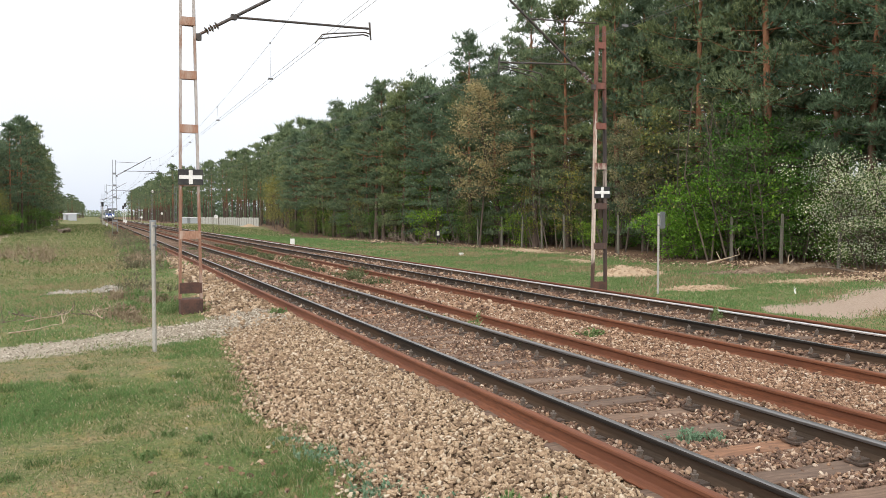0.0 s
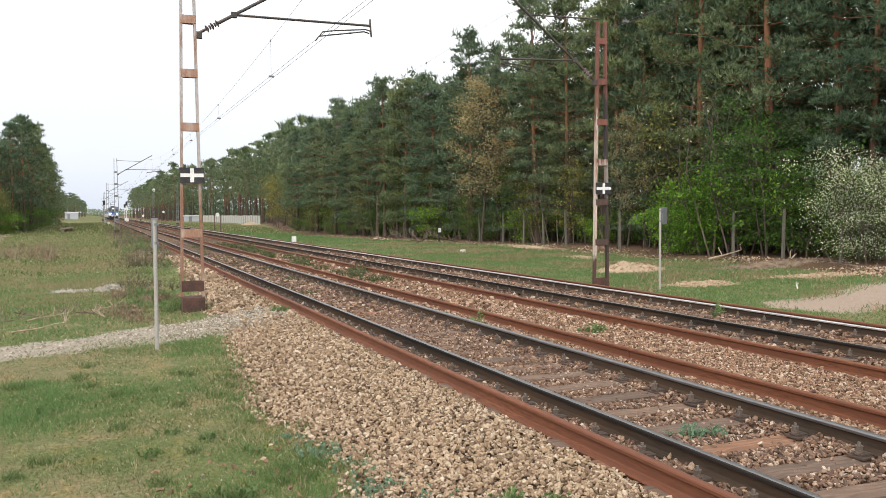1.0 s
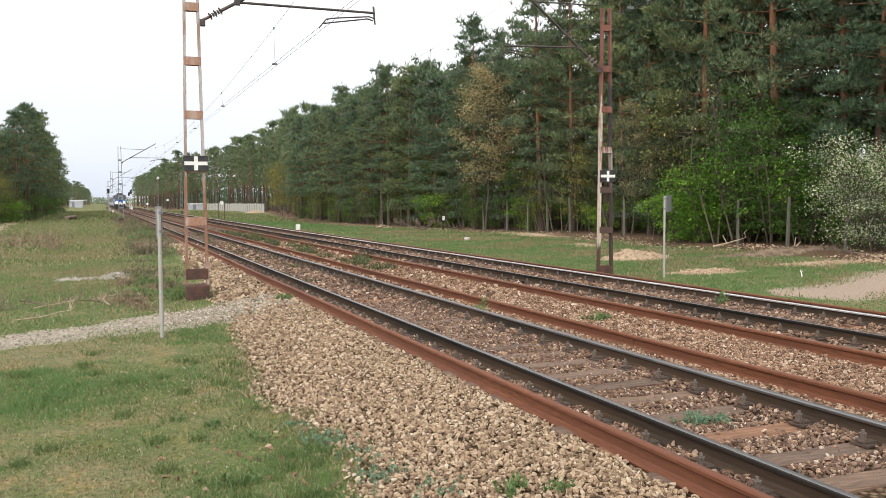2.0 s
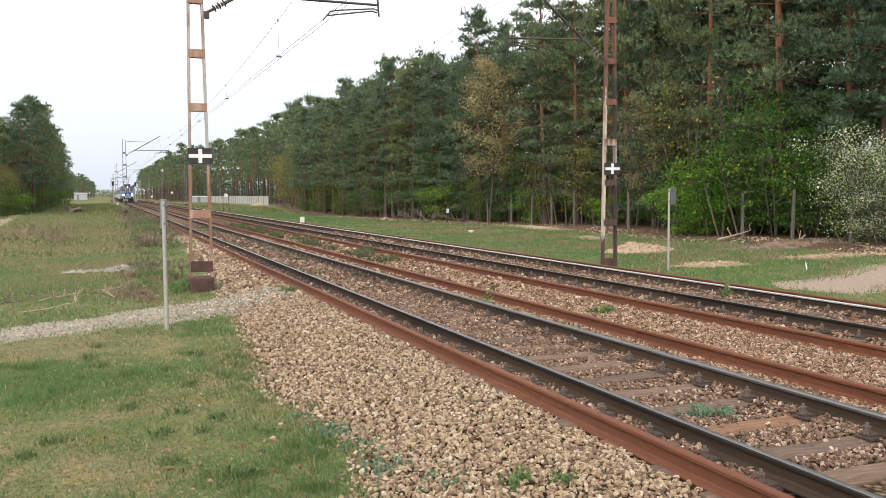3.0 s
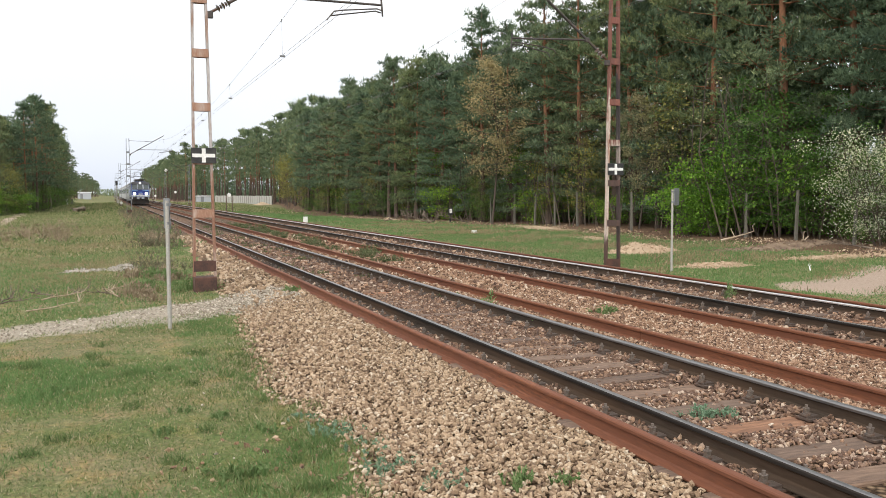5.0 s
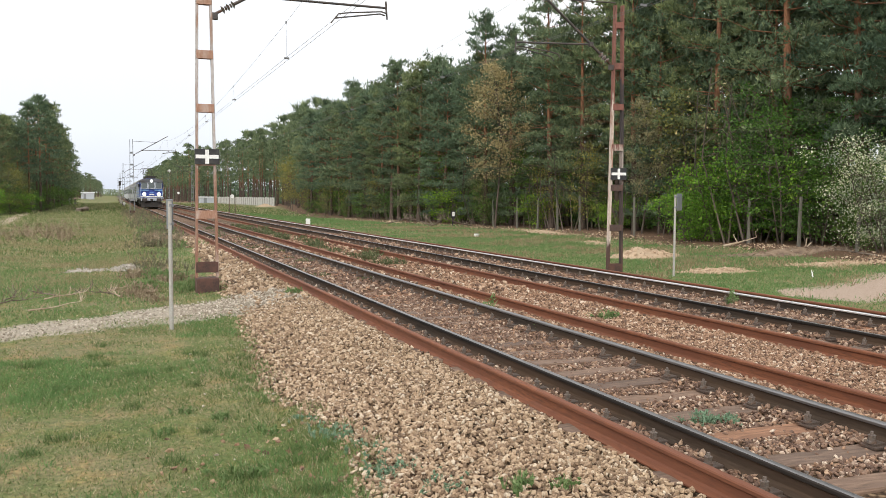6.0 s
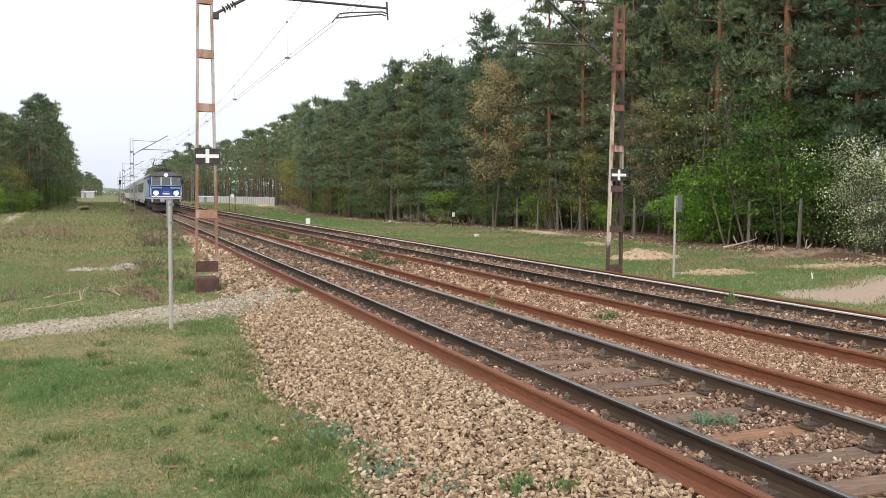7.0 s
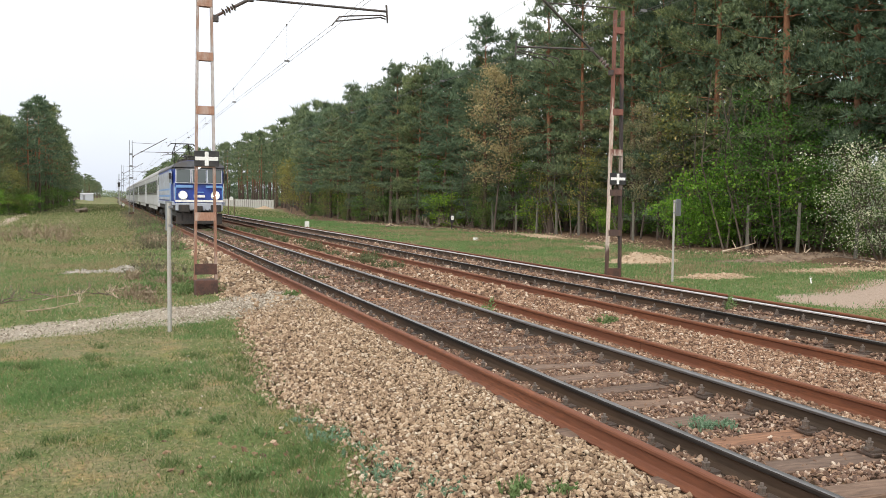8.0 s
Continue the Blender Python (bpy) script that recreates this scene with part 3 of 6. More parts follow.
    # underframe, bogies and wheels
    part("underframe", box(bmesh.new(), 0, L / 2, 1.08, 2.7, L - 0.8, 0.3, 0.02), UNDER, loco)
    part("equipment_box", box(bmesh.new(), 0, L / 2, 0.68, 2.5, 3.2, 0.6, 0.06), UNDER, loco)
    for yb in (3.6, L - 3.6):
        for s in (-1, 1):
            part("bogie_frame", box(bmesh.new(), s * 1.08, yb, 0.72, 0.18, 4.4, 0.32, 0.04), UNDER, loco)
        for dy in (-1.5, 1.5):
            wheelset(loco, yb + dy)
    # roof gear and the two pantographs
    for y in (4.4, 6.1, 8.0, 9.4):
        part("roof_equipment", box(bmesh.new(), 0.25 * math.sin(y * 3), y, 3.98, 0.8, 0.9, 0.28, 0.05), UNDER, loco)
    for s in (-1, 1):
        part("roof_conductor", bent(bmesh.new(), [(s * 0.4, 2.2, 4.05), (s * 0.4, 13.4, 4.05)], 0.03, 6), UNDER, loco)
    for yb, raised in ((2.6, False), (12.6, True)):
        bm = bmesh.new()
        top, knee = (5.47, 4.80) if raised else (4.16, 4.12)
        for s in (-1, 1):
            for e in (-1, 1):
                tube(bm, (s * 0.55, yb + e * 0.6, 3.80), (s * 0.55, yb + e * 0.6, 3.98), 0.06, 0.05, 8)
                a, k2 = (s * 0.5, yb + e * 0.3, 4.0), (s * 0.62, yb + e * 1.05, knee)
                bent(bm, [a, k2, (s * 0.42, yb + e * 0.08, top)], 0.028, 6)
            tube(bm, (s * 0.55, yb - 0.75, 3.99), (s * 0.55, yb + 0.75, 3.99), 0.035, 0.035, 6)
        for e in (-1, 1):
            tube(bm, (-0.62, yb + e * 1.05, knee), (0.62, yb + e * 1.05, knee), 0.022, 0.022, 6)
            tube(bm, (-0.62, yb + e * 1.05, knee), (0.42, yb + e * 0.08, top), 0.016, 0.016, 6)
        frame_ = part("pantograph", bm, UNDER, loco, "raised pantograph" if raised else "lowered pantograph")
        bm = bmesh.new()
        for e in (-0.17, 0.17):
            bent(bm, [(-0.95, yb + e, top - 0.22), (-0.75, yb + e, top), (0.75, yb + e, top), (0.95, yb + e, top - 0.22)], 0.03, 6)
        part("contact_strip", bm, UNDER, frame_)
    return loco


def build_coach():
    L = 24.5
    coach = thing("coach", CENTRES[0], 90, 0, label="silver-grey passenger coach with a dark window band", category="railway coach", group="coaches of the train")
    part("body", prism(bmesh.new(), hull(2.85, 0.95, 3.30, 4.02), 0.25, L - 0.25, 1), COACH_GREY, coach)
    part("roof", prism(bmesh.new(), [(x * 1.006, z + 0.01) for x, z in hull(2.85, 3.28, 3.31, 4.02)], 0.24, L - 0.24, 1), COACH_ROOF, coach, "pale grey coach roof")
    for y in np.arange(2.0, L - 1.5, 2.55):
        part("roof_vent", box(bmesh.new(), 0, float(y), 4.03, 0.5, 0.6, 0.12, 0.03), COACH_ROOF, coach)
    for s in (-1, 1):
        part("window_band", box(bmesh.new(), s * 1.425, L / 2, 2.42, 0.03, L - 4.2, 1.15, 0.005), COACH_BAND, coach, "dark window band")
        for k in range(10):
            y = 3.2 + k * (L - 6.4) / 9
            w = part("window", box(bmesh.new(), s * 1.436, y, 2.45, 0.03, 1.5, 0.98, 0.01), UNDER, coach)
            part("pane", box(bmesh.new(), s * 1.442, y, 2.45, 0.03, 1.4, 0.88, 0.01), GLASS, w)
        for y in (1.1, L - 1.1):
            d = part("door", box(bmesh.new(), s * 1.43, y, 2.05, 0.03, 0.9, 2.1, 0.02), COACH_GREY, coach)
            part("pane", box(bmesh.new(), s * 1.448, y, 2.55, 0.02, 0.5, 0.8, 0.02), GLASS, d)
        part("lower_skirt", box(bmesh.new(), s * 1.3, L / 2, 0.86, 0.1, L - 9, 0.36, 0.02), COACH_GREY, coach)
    for e in (0.12, L - 0.12):
        part("gangway", box(bmesh.new(), 0, e, 2.1, 1.3, 0.3, 2.3, 0.08), UNDER, coach)
    part("underframe", box(bmesh.new(), 0, L / 2, 0.74, 2.2, 9, 0.5, 0.05), UNDER, coach)
    for yb in (3.0, L - 3.0):
        part("bogie_frame", box(bmesh.new(), 0, yb, 0.58, 2.2, 3.4, 0.3, 0.05), UNDER, coach)
        for dy in (-1.25, 1.25):
            wheelset(coach, yb + dy, 0.46)
    return coach


LOCO = build_loco()
COACHES = [build_coach()]
COACHES += [copy_thing(COACHES[0], pose(CENTRES[0], 90, 0)) for k in range(5)]

# seconds, and how far down the line the locomotive's nose stands
RUN = ((0.0, 306.0), (1.5, 255.0), (3.0, 205.5), (4.5, 160.0), (6.0, 114.8), (6.5, 99.6), (7.0, 83.4), (7.5, 67.0), (8.0, 50.3))


def motions():
    walk(LOCO, [(t, pose(CENTRES[0], y, 0)) for t, y in RUN])
    for k, c in enumerate(COACHES):
        walk(c, [(t, pose(CENTRES[0], y + 16.5 + 24.6 * k, 0)) for t, y in RUN])


# ---- masts and overhead line ----
def build_mast(x, y, zb, side, label, rust, cross_z, pivot_z, near=True, rise=0.59, tube_in=0.8, tube_out=3.78):
    """A two-legged steel mast of channels and batten plates; its arm reaches to side."""
    mast = thing("catenary_mast", x, y, 0, label=label, category="mast", group="masts of the overhead line")
    H = 6.7
    part("foundation", box(bmesh.new(), 0, 0, zb - 0.05, 0.45, 0.45, 0.5, 0.02), rust[2], mast, "rust-stained foundation block")
    half = lambda z: 0.215 - 0.0135 * (z - zb)
    for s in (-1, 1):
        bm = bmesh.new()
        n = 14
        rings = []
        for k in range(n + 1):
            z = zb + 0.2 + (H - zb) * k / n
            c = s * half(z)
            w = 0.026
            rings.append([bm.verts.new(p) for p in ((c - w, -0.06, z), (c + w, -0.06, z), (c + w, 0.06, z), (c - w, 0.06, z))])
        for a, b in zip(rings, rings[1:]):
            for k in range(4):
                bm.faces.new((a[k], a[(k + 1) % 4], b[(k + 1) % 4], b[k]))
        bm.faces.new(rings[0][::-1])
        bm.faces.new(rings[-1])
        part("leg", bm, rust[0][(s + 1) // 2] if isinstance(rust[0], tuple) else rust[0], mast)
    z = zb + 0.42
    k = 0
    while z < H:
        w = 2 * half(z) + 0.03
        for e in (-1, 1):
            part("batten_plate", box(bmesh.new(), 0, e * 0.064, z, w, 0.012, 0.17 if k else 0.22, 0.002), rust[1] if k else rust[2], mast)
        z += 1.1
        k += 1
    if near:
        bm = box(bmesh.new(), 0.02, -0.10, cross_z, 0.50, 0.02, 0.32, 0.003)
        board = part("cross_board", bm, BLACK, mast, "black board with a white cross")
        bm = box(bmesh.new(), 0.02, -0.113, cross_z, 0.46, 0.008, 0.075)
        box(bm, 0.02, -0.113, cross_z + 0.091, 0.075, 0.008, 0.107)
        box(bm, 0.02, -0.113, cross_z - 0.091, 0.075, 0.008, 0.107)
        part("white_cross", bm, WHITE, board)
    # the hinged arm
    base = Vector((side * half(pivot_z), 0, pivot_z))
    part("hinge", box(bmesh.new(), side * (half(pivot_z) + 0.06), 0, pivot_z, 0.16, 0.1, 0.14, 0.01), ARM, mast)
    d = Vector((side, 0, rise)).normalized()
    bm = tube(bmesh.new(), base + d * 0.1, base + d * 0.26, 0.03, 0.03, 8)
    for q in range(5):
        tube(bm, base + d * (0.28 + 0.06 * q), base + d * (0.31 + 0.06 * q), 0.085 if q % 2 == 0 else 0.05, 0.04, 14)
    part("insulator", bm, PORCELAIN, mast, "brown ribbed insulator")
    bm = tube(bmesh.new(), base + d * 0.55, base + d * 3.6, 0.034, 0.034, 10)
    strut = part("arm_strut", bm, ARM, mast)
    j = base + d * (tube_in * math.hypot(1, rise))
    part("clamp", box(bmesh.new(), j.x, 0, j.z, 0.12, 0.09, 0.12, 0.01), ARM, strut)
    tip = Vector((side * (half(pivot_z) + tube_out), 0, pivot_z + 0.48))
    bm = tube(bmesh.new(), j, tip, 0.026, 0.026, 8)
    part("register_tube", bm, ARM, mast)
    bm = tube(bmesh.new(), tip + Vector((0, 0, 0.14)), tip + Vector((side * 0.03, 0, -0.25)), 0.024, 0.02, 8)
    part("drop_bracket", bm, ARM, mast)
    for dy, dz in ((-0.12, 0.0), (0.12, -0.06)):
        a = tip + Vector((0, dy * 0.4, -0.13 + dz * 0.5))
        pts = [a, a + Vector((-side * 0.12, 0, 0.03)), a + Vector((-side * 0.9, dy, -0.08)), a + Vector((-side * 1.12, dy, -0.12)), a + Vector((-side * 1.2, dy, -0.22))]
        part("steady_arm", bent(bmesh.new(), pts, 0.016, 6), ARM, mast)
    top = base + d * (2.1 * math.hypot(1, rise))
    part("tie_rod", tube(bmesh.new(), (side * half(top.z), 0, top.z + 0.06), top, 0.02, 0.02, 6), ARM, mast)
    return mast


SPAN = 66.0
LEFT_Y, RIGHT_Y = 18.2, 19.9
RUSTY = (MAST_PAINT, MAST_RUST, MAST_DARK)
PALE_LEG = banded("mast_flaking_cream_paint", [(0.35, (0.085, 0.045, 0.035), (0.12, 0.06, 0.04)), (4.3, (0.56, 0.47, 0.40), (0.34, 0.20, 0.145)), (99, (0.20, 0.082, 0.058), (0.13, 0.058, 0.042))])
DARK_LEG = banded("mast_dark_brown_paint", [(2.2, (0.050, 0.034, 0.030), (0.085, 0.047, 0.038)), (3.0, (0.30, 0.25, 0.22), (0.10, 0.06, 0.05)), (4.9, (0.040, 0.031, 0.030), (0.07, 0.045, 0.04)), (99, (0.19, 0.078, 0.056), (0.11, 0.05, 0.038))])
PLATE_RED = banded("mast_plate_paint", [(2.6, (0.075, 0.046, 0.038), (0.11, 0.06, 0.045)), (3.2, (0.40, 0.33, 0.28), (0.30, 0.21, 0.17)), (99, (0.21, 0.082, 0.060), (0.14, 0.06, 0.045))])
DARKER = ((PALE_LEG, DARK_LEG), PLATE_RED, MAST_DARK)
build_mast(1.82, LEFT_Y, -0.22, 1, "rusty lattice mast with cross board and cantilever arm", RUSTY, 2.50, 5.40)
build_mast(12.90, RIGHT_Y, -0.66, -1, "dark rusty lattice mast with cross board beside the track", DARKER, 2.34, 5.22, True, 0.80, 0.72, 2.95)
for k in range(1, 5):
    build_mast(1.72, LEFT_Y + SPAN * k, -0.3, 1, "distant grey lattice mast beside the track", (SIGN_BACK, SIGN_BACK, MAST_DARK), 2.5, 5.40, False)
    if k != 1:
        build_mast(12.9, RIGHT_Y + SPAN * k, -0.4, -1, "distant grey lattice mast beside the track", (SIGN_BACK, SIGN_BACK, MAST_DARK), 2.4, 5.34, False)


def build_wires(name, x, y0, label):
    line = thing(name, x, 0, 0, label=label, category="overhead wire")
    drops = bmesh.new()
    for k in range(-1, 5):
        ya, yb = y0 + SPAN * k, y0 + SPAN * (k + 1)
        xa, xb = (0.12, 0.0) if k % 2 else (0.0, 0.12)
        for e in (-0.06, 0.06):
            part("contact_wire", tube(bmesh.new(), (xa + e, ya, 5.50), (xb + e, yb, 5.50), 0.0042, 0.0042, 5), CABLE, line)
        strand = []
        for q in range(13):
            u = q / 12
            p = Vector((0, ya + (yb - ya) * u, 6.82 - 4 * 1.03 * u * (1 - u)))
            strand.append(tuple(p))
            if q % 2 and q:
                low = Vector((xa + (xb - xa) * u, p.y, 5.50))
                tube(drops, p, low, 0.003, 0.003, 4)
                box(drops, low.x, low.y, 5.52, 0.14, 0.03, 0.05)
                box(drops, p.x, p.y, p.z, 0.03, 0.05, 0.06)
        carrier = bmesh.new()
        limb(carrier, strand, [0.004] * len(strand), 5)
        part("carrier_wire", carrier, CABLE, line)
    tagged(part("droppers", drops, CABLE, line), kind="stuff")


build_wires("overhead_line", 4.58, LEFT_Y, "thin twin contact wires with droppers above the track")
build_wires("overhead_line", 9.9, RIGHT_Y, "thin overhead wires above the second track")


# ---- trees ----
def leaf_material(name, dark, mid, light, through=0.25, clump=0.9, rough=0.6):
    """Leaves that differ one by one, from clump to clump and from tree to tree."""
    m, n, l, b = material(name)
    one = n.new("ShaderNodeNewGeometry").outputs["Random Per Island"]
    tree = n.new("ShaderNodeObjectInfo").outputs["Random"]
    c = ramp(n, l, one, [(0.0, dark), (0.5, mid), (1.0, light)])
    patch = noise_node(n, l, clump, 3, 0.5)
    c = mix(n, l, 1.0, c, ramp(n, l, patch, [(0.32, (0.48, 0.56, 0.54)), (0.66, (1.4, 1.34, 1.18))]), "MULTIPLY")
    c = mix(n, l, 1.0, c, ramp(n, l, tree, [(0.0, (0.80, 0.88, 0.9)), (0.5, (1, 1, 1)), (1.0, (1.22, 1.1, 0.86))]), "MULTIPLY")
    l.new(c, b.inputs["Base Color"])
    b.inputs["Roughness"].default_value = rough
    b.inputs["Specular IOR Level"].default_value = 0.25
    t = n.new("ShaderNodeBsdfTranslucent")
    l.new(c, t.inputs["Color"])
    s = n.new("ShaderNodeMixShader")
    s.inputs["Fac"].default_value = through
    l.new(b.outputs["BSDF"], s.inputs[1])
    l.new(t.outputs["BSDF"], s.inputs[2])
    l.new(s.outputs["Shader"], n["Material Output"].inputs["Surface"])
    return m


def bark_material():
    """Scots pine: grey-brown plates below, orange bark above."""
    m, n, l, b = material("pine_bark")
    c = n.new("ShaderNodeTexCoord")
    sep = n.new("ShaderNodeSeparateXYZ")
    l.new(c.outputs["Object"], sep.inputs["Vector"])
    g = noise_node(n, l, 7, 5, 0.65, stretch=(1, 1, 0.3))
    low = ramp(n, l, g, [(0.3, (0.04, 0.028, 0.022)), (0.7, (0.115, 0.082, 0.062))])
    high = ramp(n, l, g, [(0.3, (0.15, 0.065, 0.032)), (0.7, (0.34, 0.16, 0.085))])
    mp = n.new("ShaderNodeMapRange")
    mp.inputs["From Min"].default_value, mp.inputs["From Max"].default_value = 3.5, 8.0
    l.new(sep.outputs["Z"], mp.inputs["Value"])
    l.new(mix(n, l, mp.outputs["Result"], low, high), b.inputs["Base Color"])
    b.inputs["Roughness"].default_value = 0.9
    bump(n, l, b, g, 0.7, 0.03)
    return m


NEEDLES = leaf_material("pine_needles", (0.080, 0.118, 0.074), (0.132, 0.184, 0.116), (0.200, 0.252, 0.160), 0.22, 0.55)
YOUNG_LEAF = leaf_material("young_green_leaves", (0.09, 0.19, 0.022), (0.15, 0.29, 0.033), (0.23, 0.38, 0.055), 0.45)
DEEP_LEAF = leaf_material("deep_green_leaves", (0.05, 0.11, 0.028), (0.085, 0.165, 0.04), (0.14, 0.22, 0.06), 0.4)
MID_LEAF = leaf_material("hornbeam_leaves", (0.048, 0.115, 0.024), (0.085, 0.175, 0.034), (0.135, 0.24, 0.052), 0.4)
TAN_LEAF = leaf_material("tan_spring_leaves", (0.24, 0.205, 0.115), (0.32, 0.275, 0.16), (0.42, 0.365, 0.235), 0.4, 0.6)
OLIVE_LEAF = leaf_material("olive_spring_leaves", (0.13, 0.14, 0.045), (0.21, 0.215, 0.07), (0.30, 0.29, 0.11), 0.45)
BLOSSOM = leaf_material("white_blossom", (0.38, 0.42, 0.29), (0.49, 0.52, 0.40), (0.60, 0.62, 0.52), 0.3)
BARK = bark_material()
GREY_BARK = worn("grey_brown_bark", (0.085, 0.064, 0.05), (0.04, 0.03, 0.024), (0.12, 0.095, 0.072), 18, 2, 0.9, 0, 0.6, (1, 1, 0.3))


def unit(v):
    return v / np.maximum(np.linalg.norm(v, axis=-1, keepdims=True), 1e-6)


def spikes(r, at, way, count, length, width, spread):
    """Bunches of narrow three-cornered blades at each place, fanned about a direction."""
    n = len(at) * count
    p = np.repeat(at, count, 0)
    d = unit(np.repeat(way, count, 0) + spread * r.normal(size=(n, 3)))
    s = unit(np.cross(d, r.normal(size=(n, 3))))
    ln = length * r.uniform(0.6, 1.25, (n, 1))
    w = width * r.uniform(0.7, 1.3, (n, 1))
    v = np.stack([p - s * w, p + s * w, p + d * ln], 1).reshape(-1, 3)
    return v, np.arange(3 * n).reshape(-1, 3)


def leaves(r, at, size, droop=0.2):
    """Four-cornered leaves, each turned its own way."""
    n = len(at)
    d = unit(r.normal(size=(n, 3)) - np.array([0, 0, droop]))
    s = unit(np.cross(d, unit(r.normal(size=(n, 3)) + np.array([0, 0, 1.2]))))
    ln = size * r.uniform(0.6, 1.3, (n, 1))
    v = np.stack([at, at + d * ln * 0.5 + s * ln * 0.33, at + d * ln, at + d * ln * 0.5 - s * ln * 0.33], 1).reshape(-1, 3)
    return v, np.arange(4 * n).reshape(-1, 4)


def pine(seed, H, crown, R, clumps, tufts, blades, blade_len, blade_w, label, detail=2, pad=0.45, layer=0.044):
    """A Scots pine: bare lower trunk with stubs, limbs, and clouds of needles at their ends."""
    r = np.random.default_rng(seed)
    tree = thing("pine_tree", 0, 0, -300, label=label, category="pine tree", group="pines of the wood")
    bm = bmesh.new()
    bend = r.normal(0, 0.22, 2)
    lean = r.normal(0, 0.012, 2)

    def axis(z):
        u = z / H
        return np.array([bend[0] * math.sin(2.6 * u) + lean[0] * z, bend[1] * math.sin(2.1 * u) + lean[1] * z, z])

    r0 = 0.0105 * H + 0.02
    zs = np.linspace(0, H * 0.97, 9 if detail > 1 else 5)
    limb(bm, [tuple(axis(z)) for z in zs], [max(0.02, r0 * (1 - z / H) ** 0.75 + (0.05 if z == 0 else 0)) for z in zs], 9 if detail > 1 else 5)
    centres, sizes = [], []
    z = H * crown
    k = 0
    while z < H * 0.985:
        u = max(0.0, (z / H - crown) / (1 - crown))
        reach = R * (0.66 + 0.78 * u - 1.20 * u ** 2.6) * r.uniform(0.75, 1.15)
        for j in range(3 if u > 0.9 else int(r.integers(3, 5))):
            a = k * 2.4 + j * math.tau / 4 + r.normal(0, 0.35)
            tilt = -0.12 + 0.75 * u + r.normal(0, 0.12)
            d = np.array([math.cos(a) * math.cos(tilt), math.sin(a) * math.cos(tilt), math.sin(tilt)])
            ln = max(0.5, reach * r.uniform(0.65, 1.15))
            p0 = axis(z)
            p1 = p0 + d * ln * 0.55
            p2 = p0 + d * ln + np.array([0, 0, 0.12 * ln])
            if detail > 0:
                limb(bm, [tuple(p0), tuple(p1), tuple(p2)], [0.014 + 0.009 * ln, 0.010 + 0.005 * ln, 0.008], 3)
            for q in range(clumps):
                f = 1.02 - 0.62 * (q + r.uniform(0, 0.5)) / clumps
                c = p0 + (p2 - p0) * f + r.normal(0, 0.13 * ln ** 0.5, 3) * np.array([1, 1, 0.35])
                centres.append(c)
                sizes.append((0.34 + 0.17 * ln) * r.uniform(0.7, 1.25) * (1 - 0.35 * u))
        z += H * (layer if detail > 1 else 0.05) * r.uniform(0.7, 1.3)
        k += 1
    for q in range(int(r.integers(4, 9)) if detail > 0 else 0):
        zz = H * crown * r.uniform(0.35, 1.0)
        a = r.uniform(0, math.tau)
        p0 = axis(zz)
        p1 = p0 + np.array([math.cos(a), math.sin(a), r.uniform(-0.3, 0.2)]) * r.uniform(0.4, 1.6)
        limb(bm, [tuple(p0), tuple(p1)], [0.028, 0.008], 3)
    part("trunk", bm, BARK, tree, "grey and orange pine trunk with limbs", True)
    for q in range(7):
        centres.append(axis(H * (0.94 + 0.010 * q)) + r.normal(0, 0.10, 3))
        sizes.append(0.42 - 0.045 * q)
    # each pad is a low dome: tufts stand over its top and hang a little over its rim
    centres, sizes = np.array(centres), np.array(sizes)
    n = len(centres) * tufts
    ball = unit(r.normal(size=(n, 3)))
    ball[:, 2] = np.where(ball[:, 2] < -0.25, -ball[:, 2], ball[:, 2])
    lobe = np.repeat(r.uniform(0, 6.28, len(centres)), tufts)
    ang = np.arctan2(ball[:, 1], ball[:, 0])
    rim = 1 + 0.28 * np.sin(3 * ang + lobe) + 0.18 * np.sin(5 * ang - 2 * lobe)
    at = np.repeat(centres, tufts, 0) + ball * (np.repeat(sizes, tufts) * r.uniform(0.72, 1.05, n))[:, None] * np.stack([rim, rim, np.full(n, pad)], 1)
    way = unit(ball * np.array([0.8, 0.8, 0.5]) + np.array([0, 0, 0.5]))
    v, f = spikes(r, at, way, blades, blade_len, blade_w, 0.5)
    # upright shoots on the upper limbs give the ragged outline against the sky
    high = centres[centres[:, 2] > H * (crown + 0.45 * (1 - crown))]
    stand = np.repeat(high, 4, 0) + r.normal(size=(len(high) * 4, 3)) * np.array([0.3, 0.3, 0.12]) + np.array([0, 0, 0.15])
    sv, sf = spikes(r, stand, np.tile((0.0, 0.0, 1.0), (len(stand), 1)), 4 if detail > 1 else 2, blade_len * (1.7 if detail > 1 else 1.3), blade_w * 1.1, 0.45)
    v, f = np.concatenate([v, sv]), np.concatenate([f, sf + len(v)])
    put("crown", raw("crown", v, f), NEEDLES, tree)
    return tree


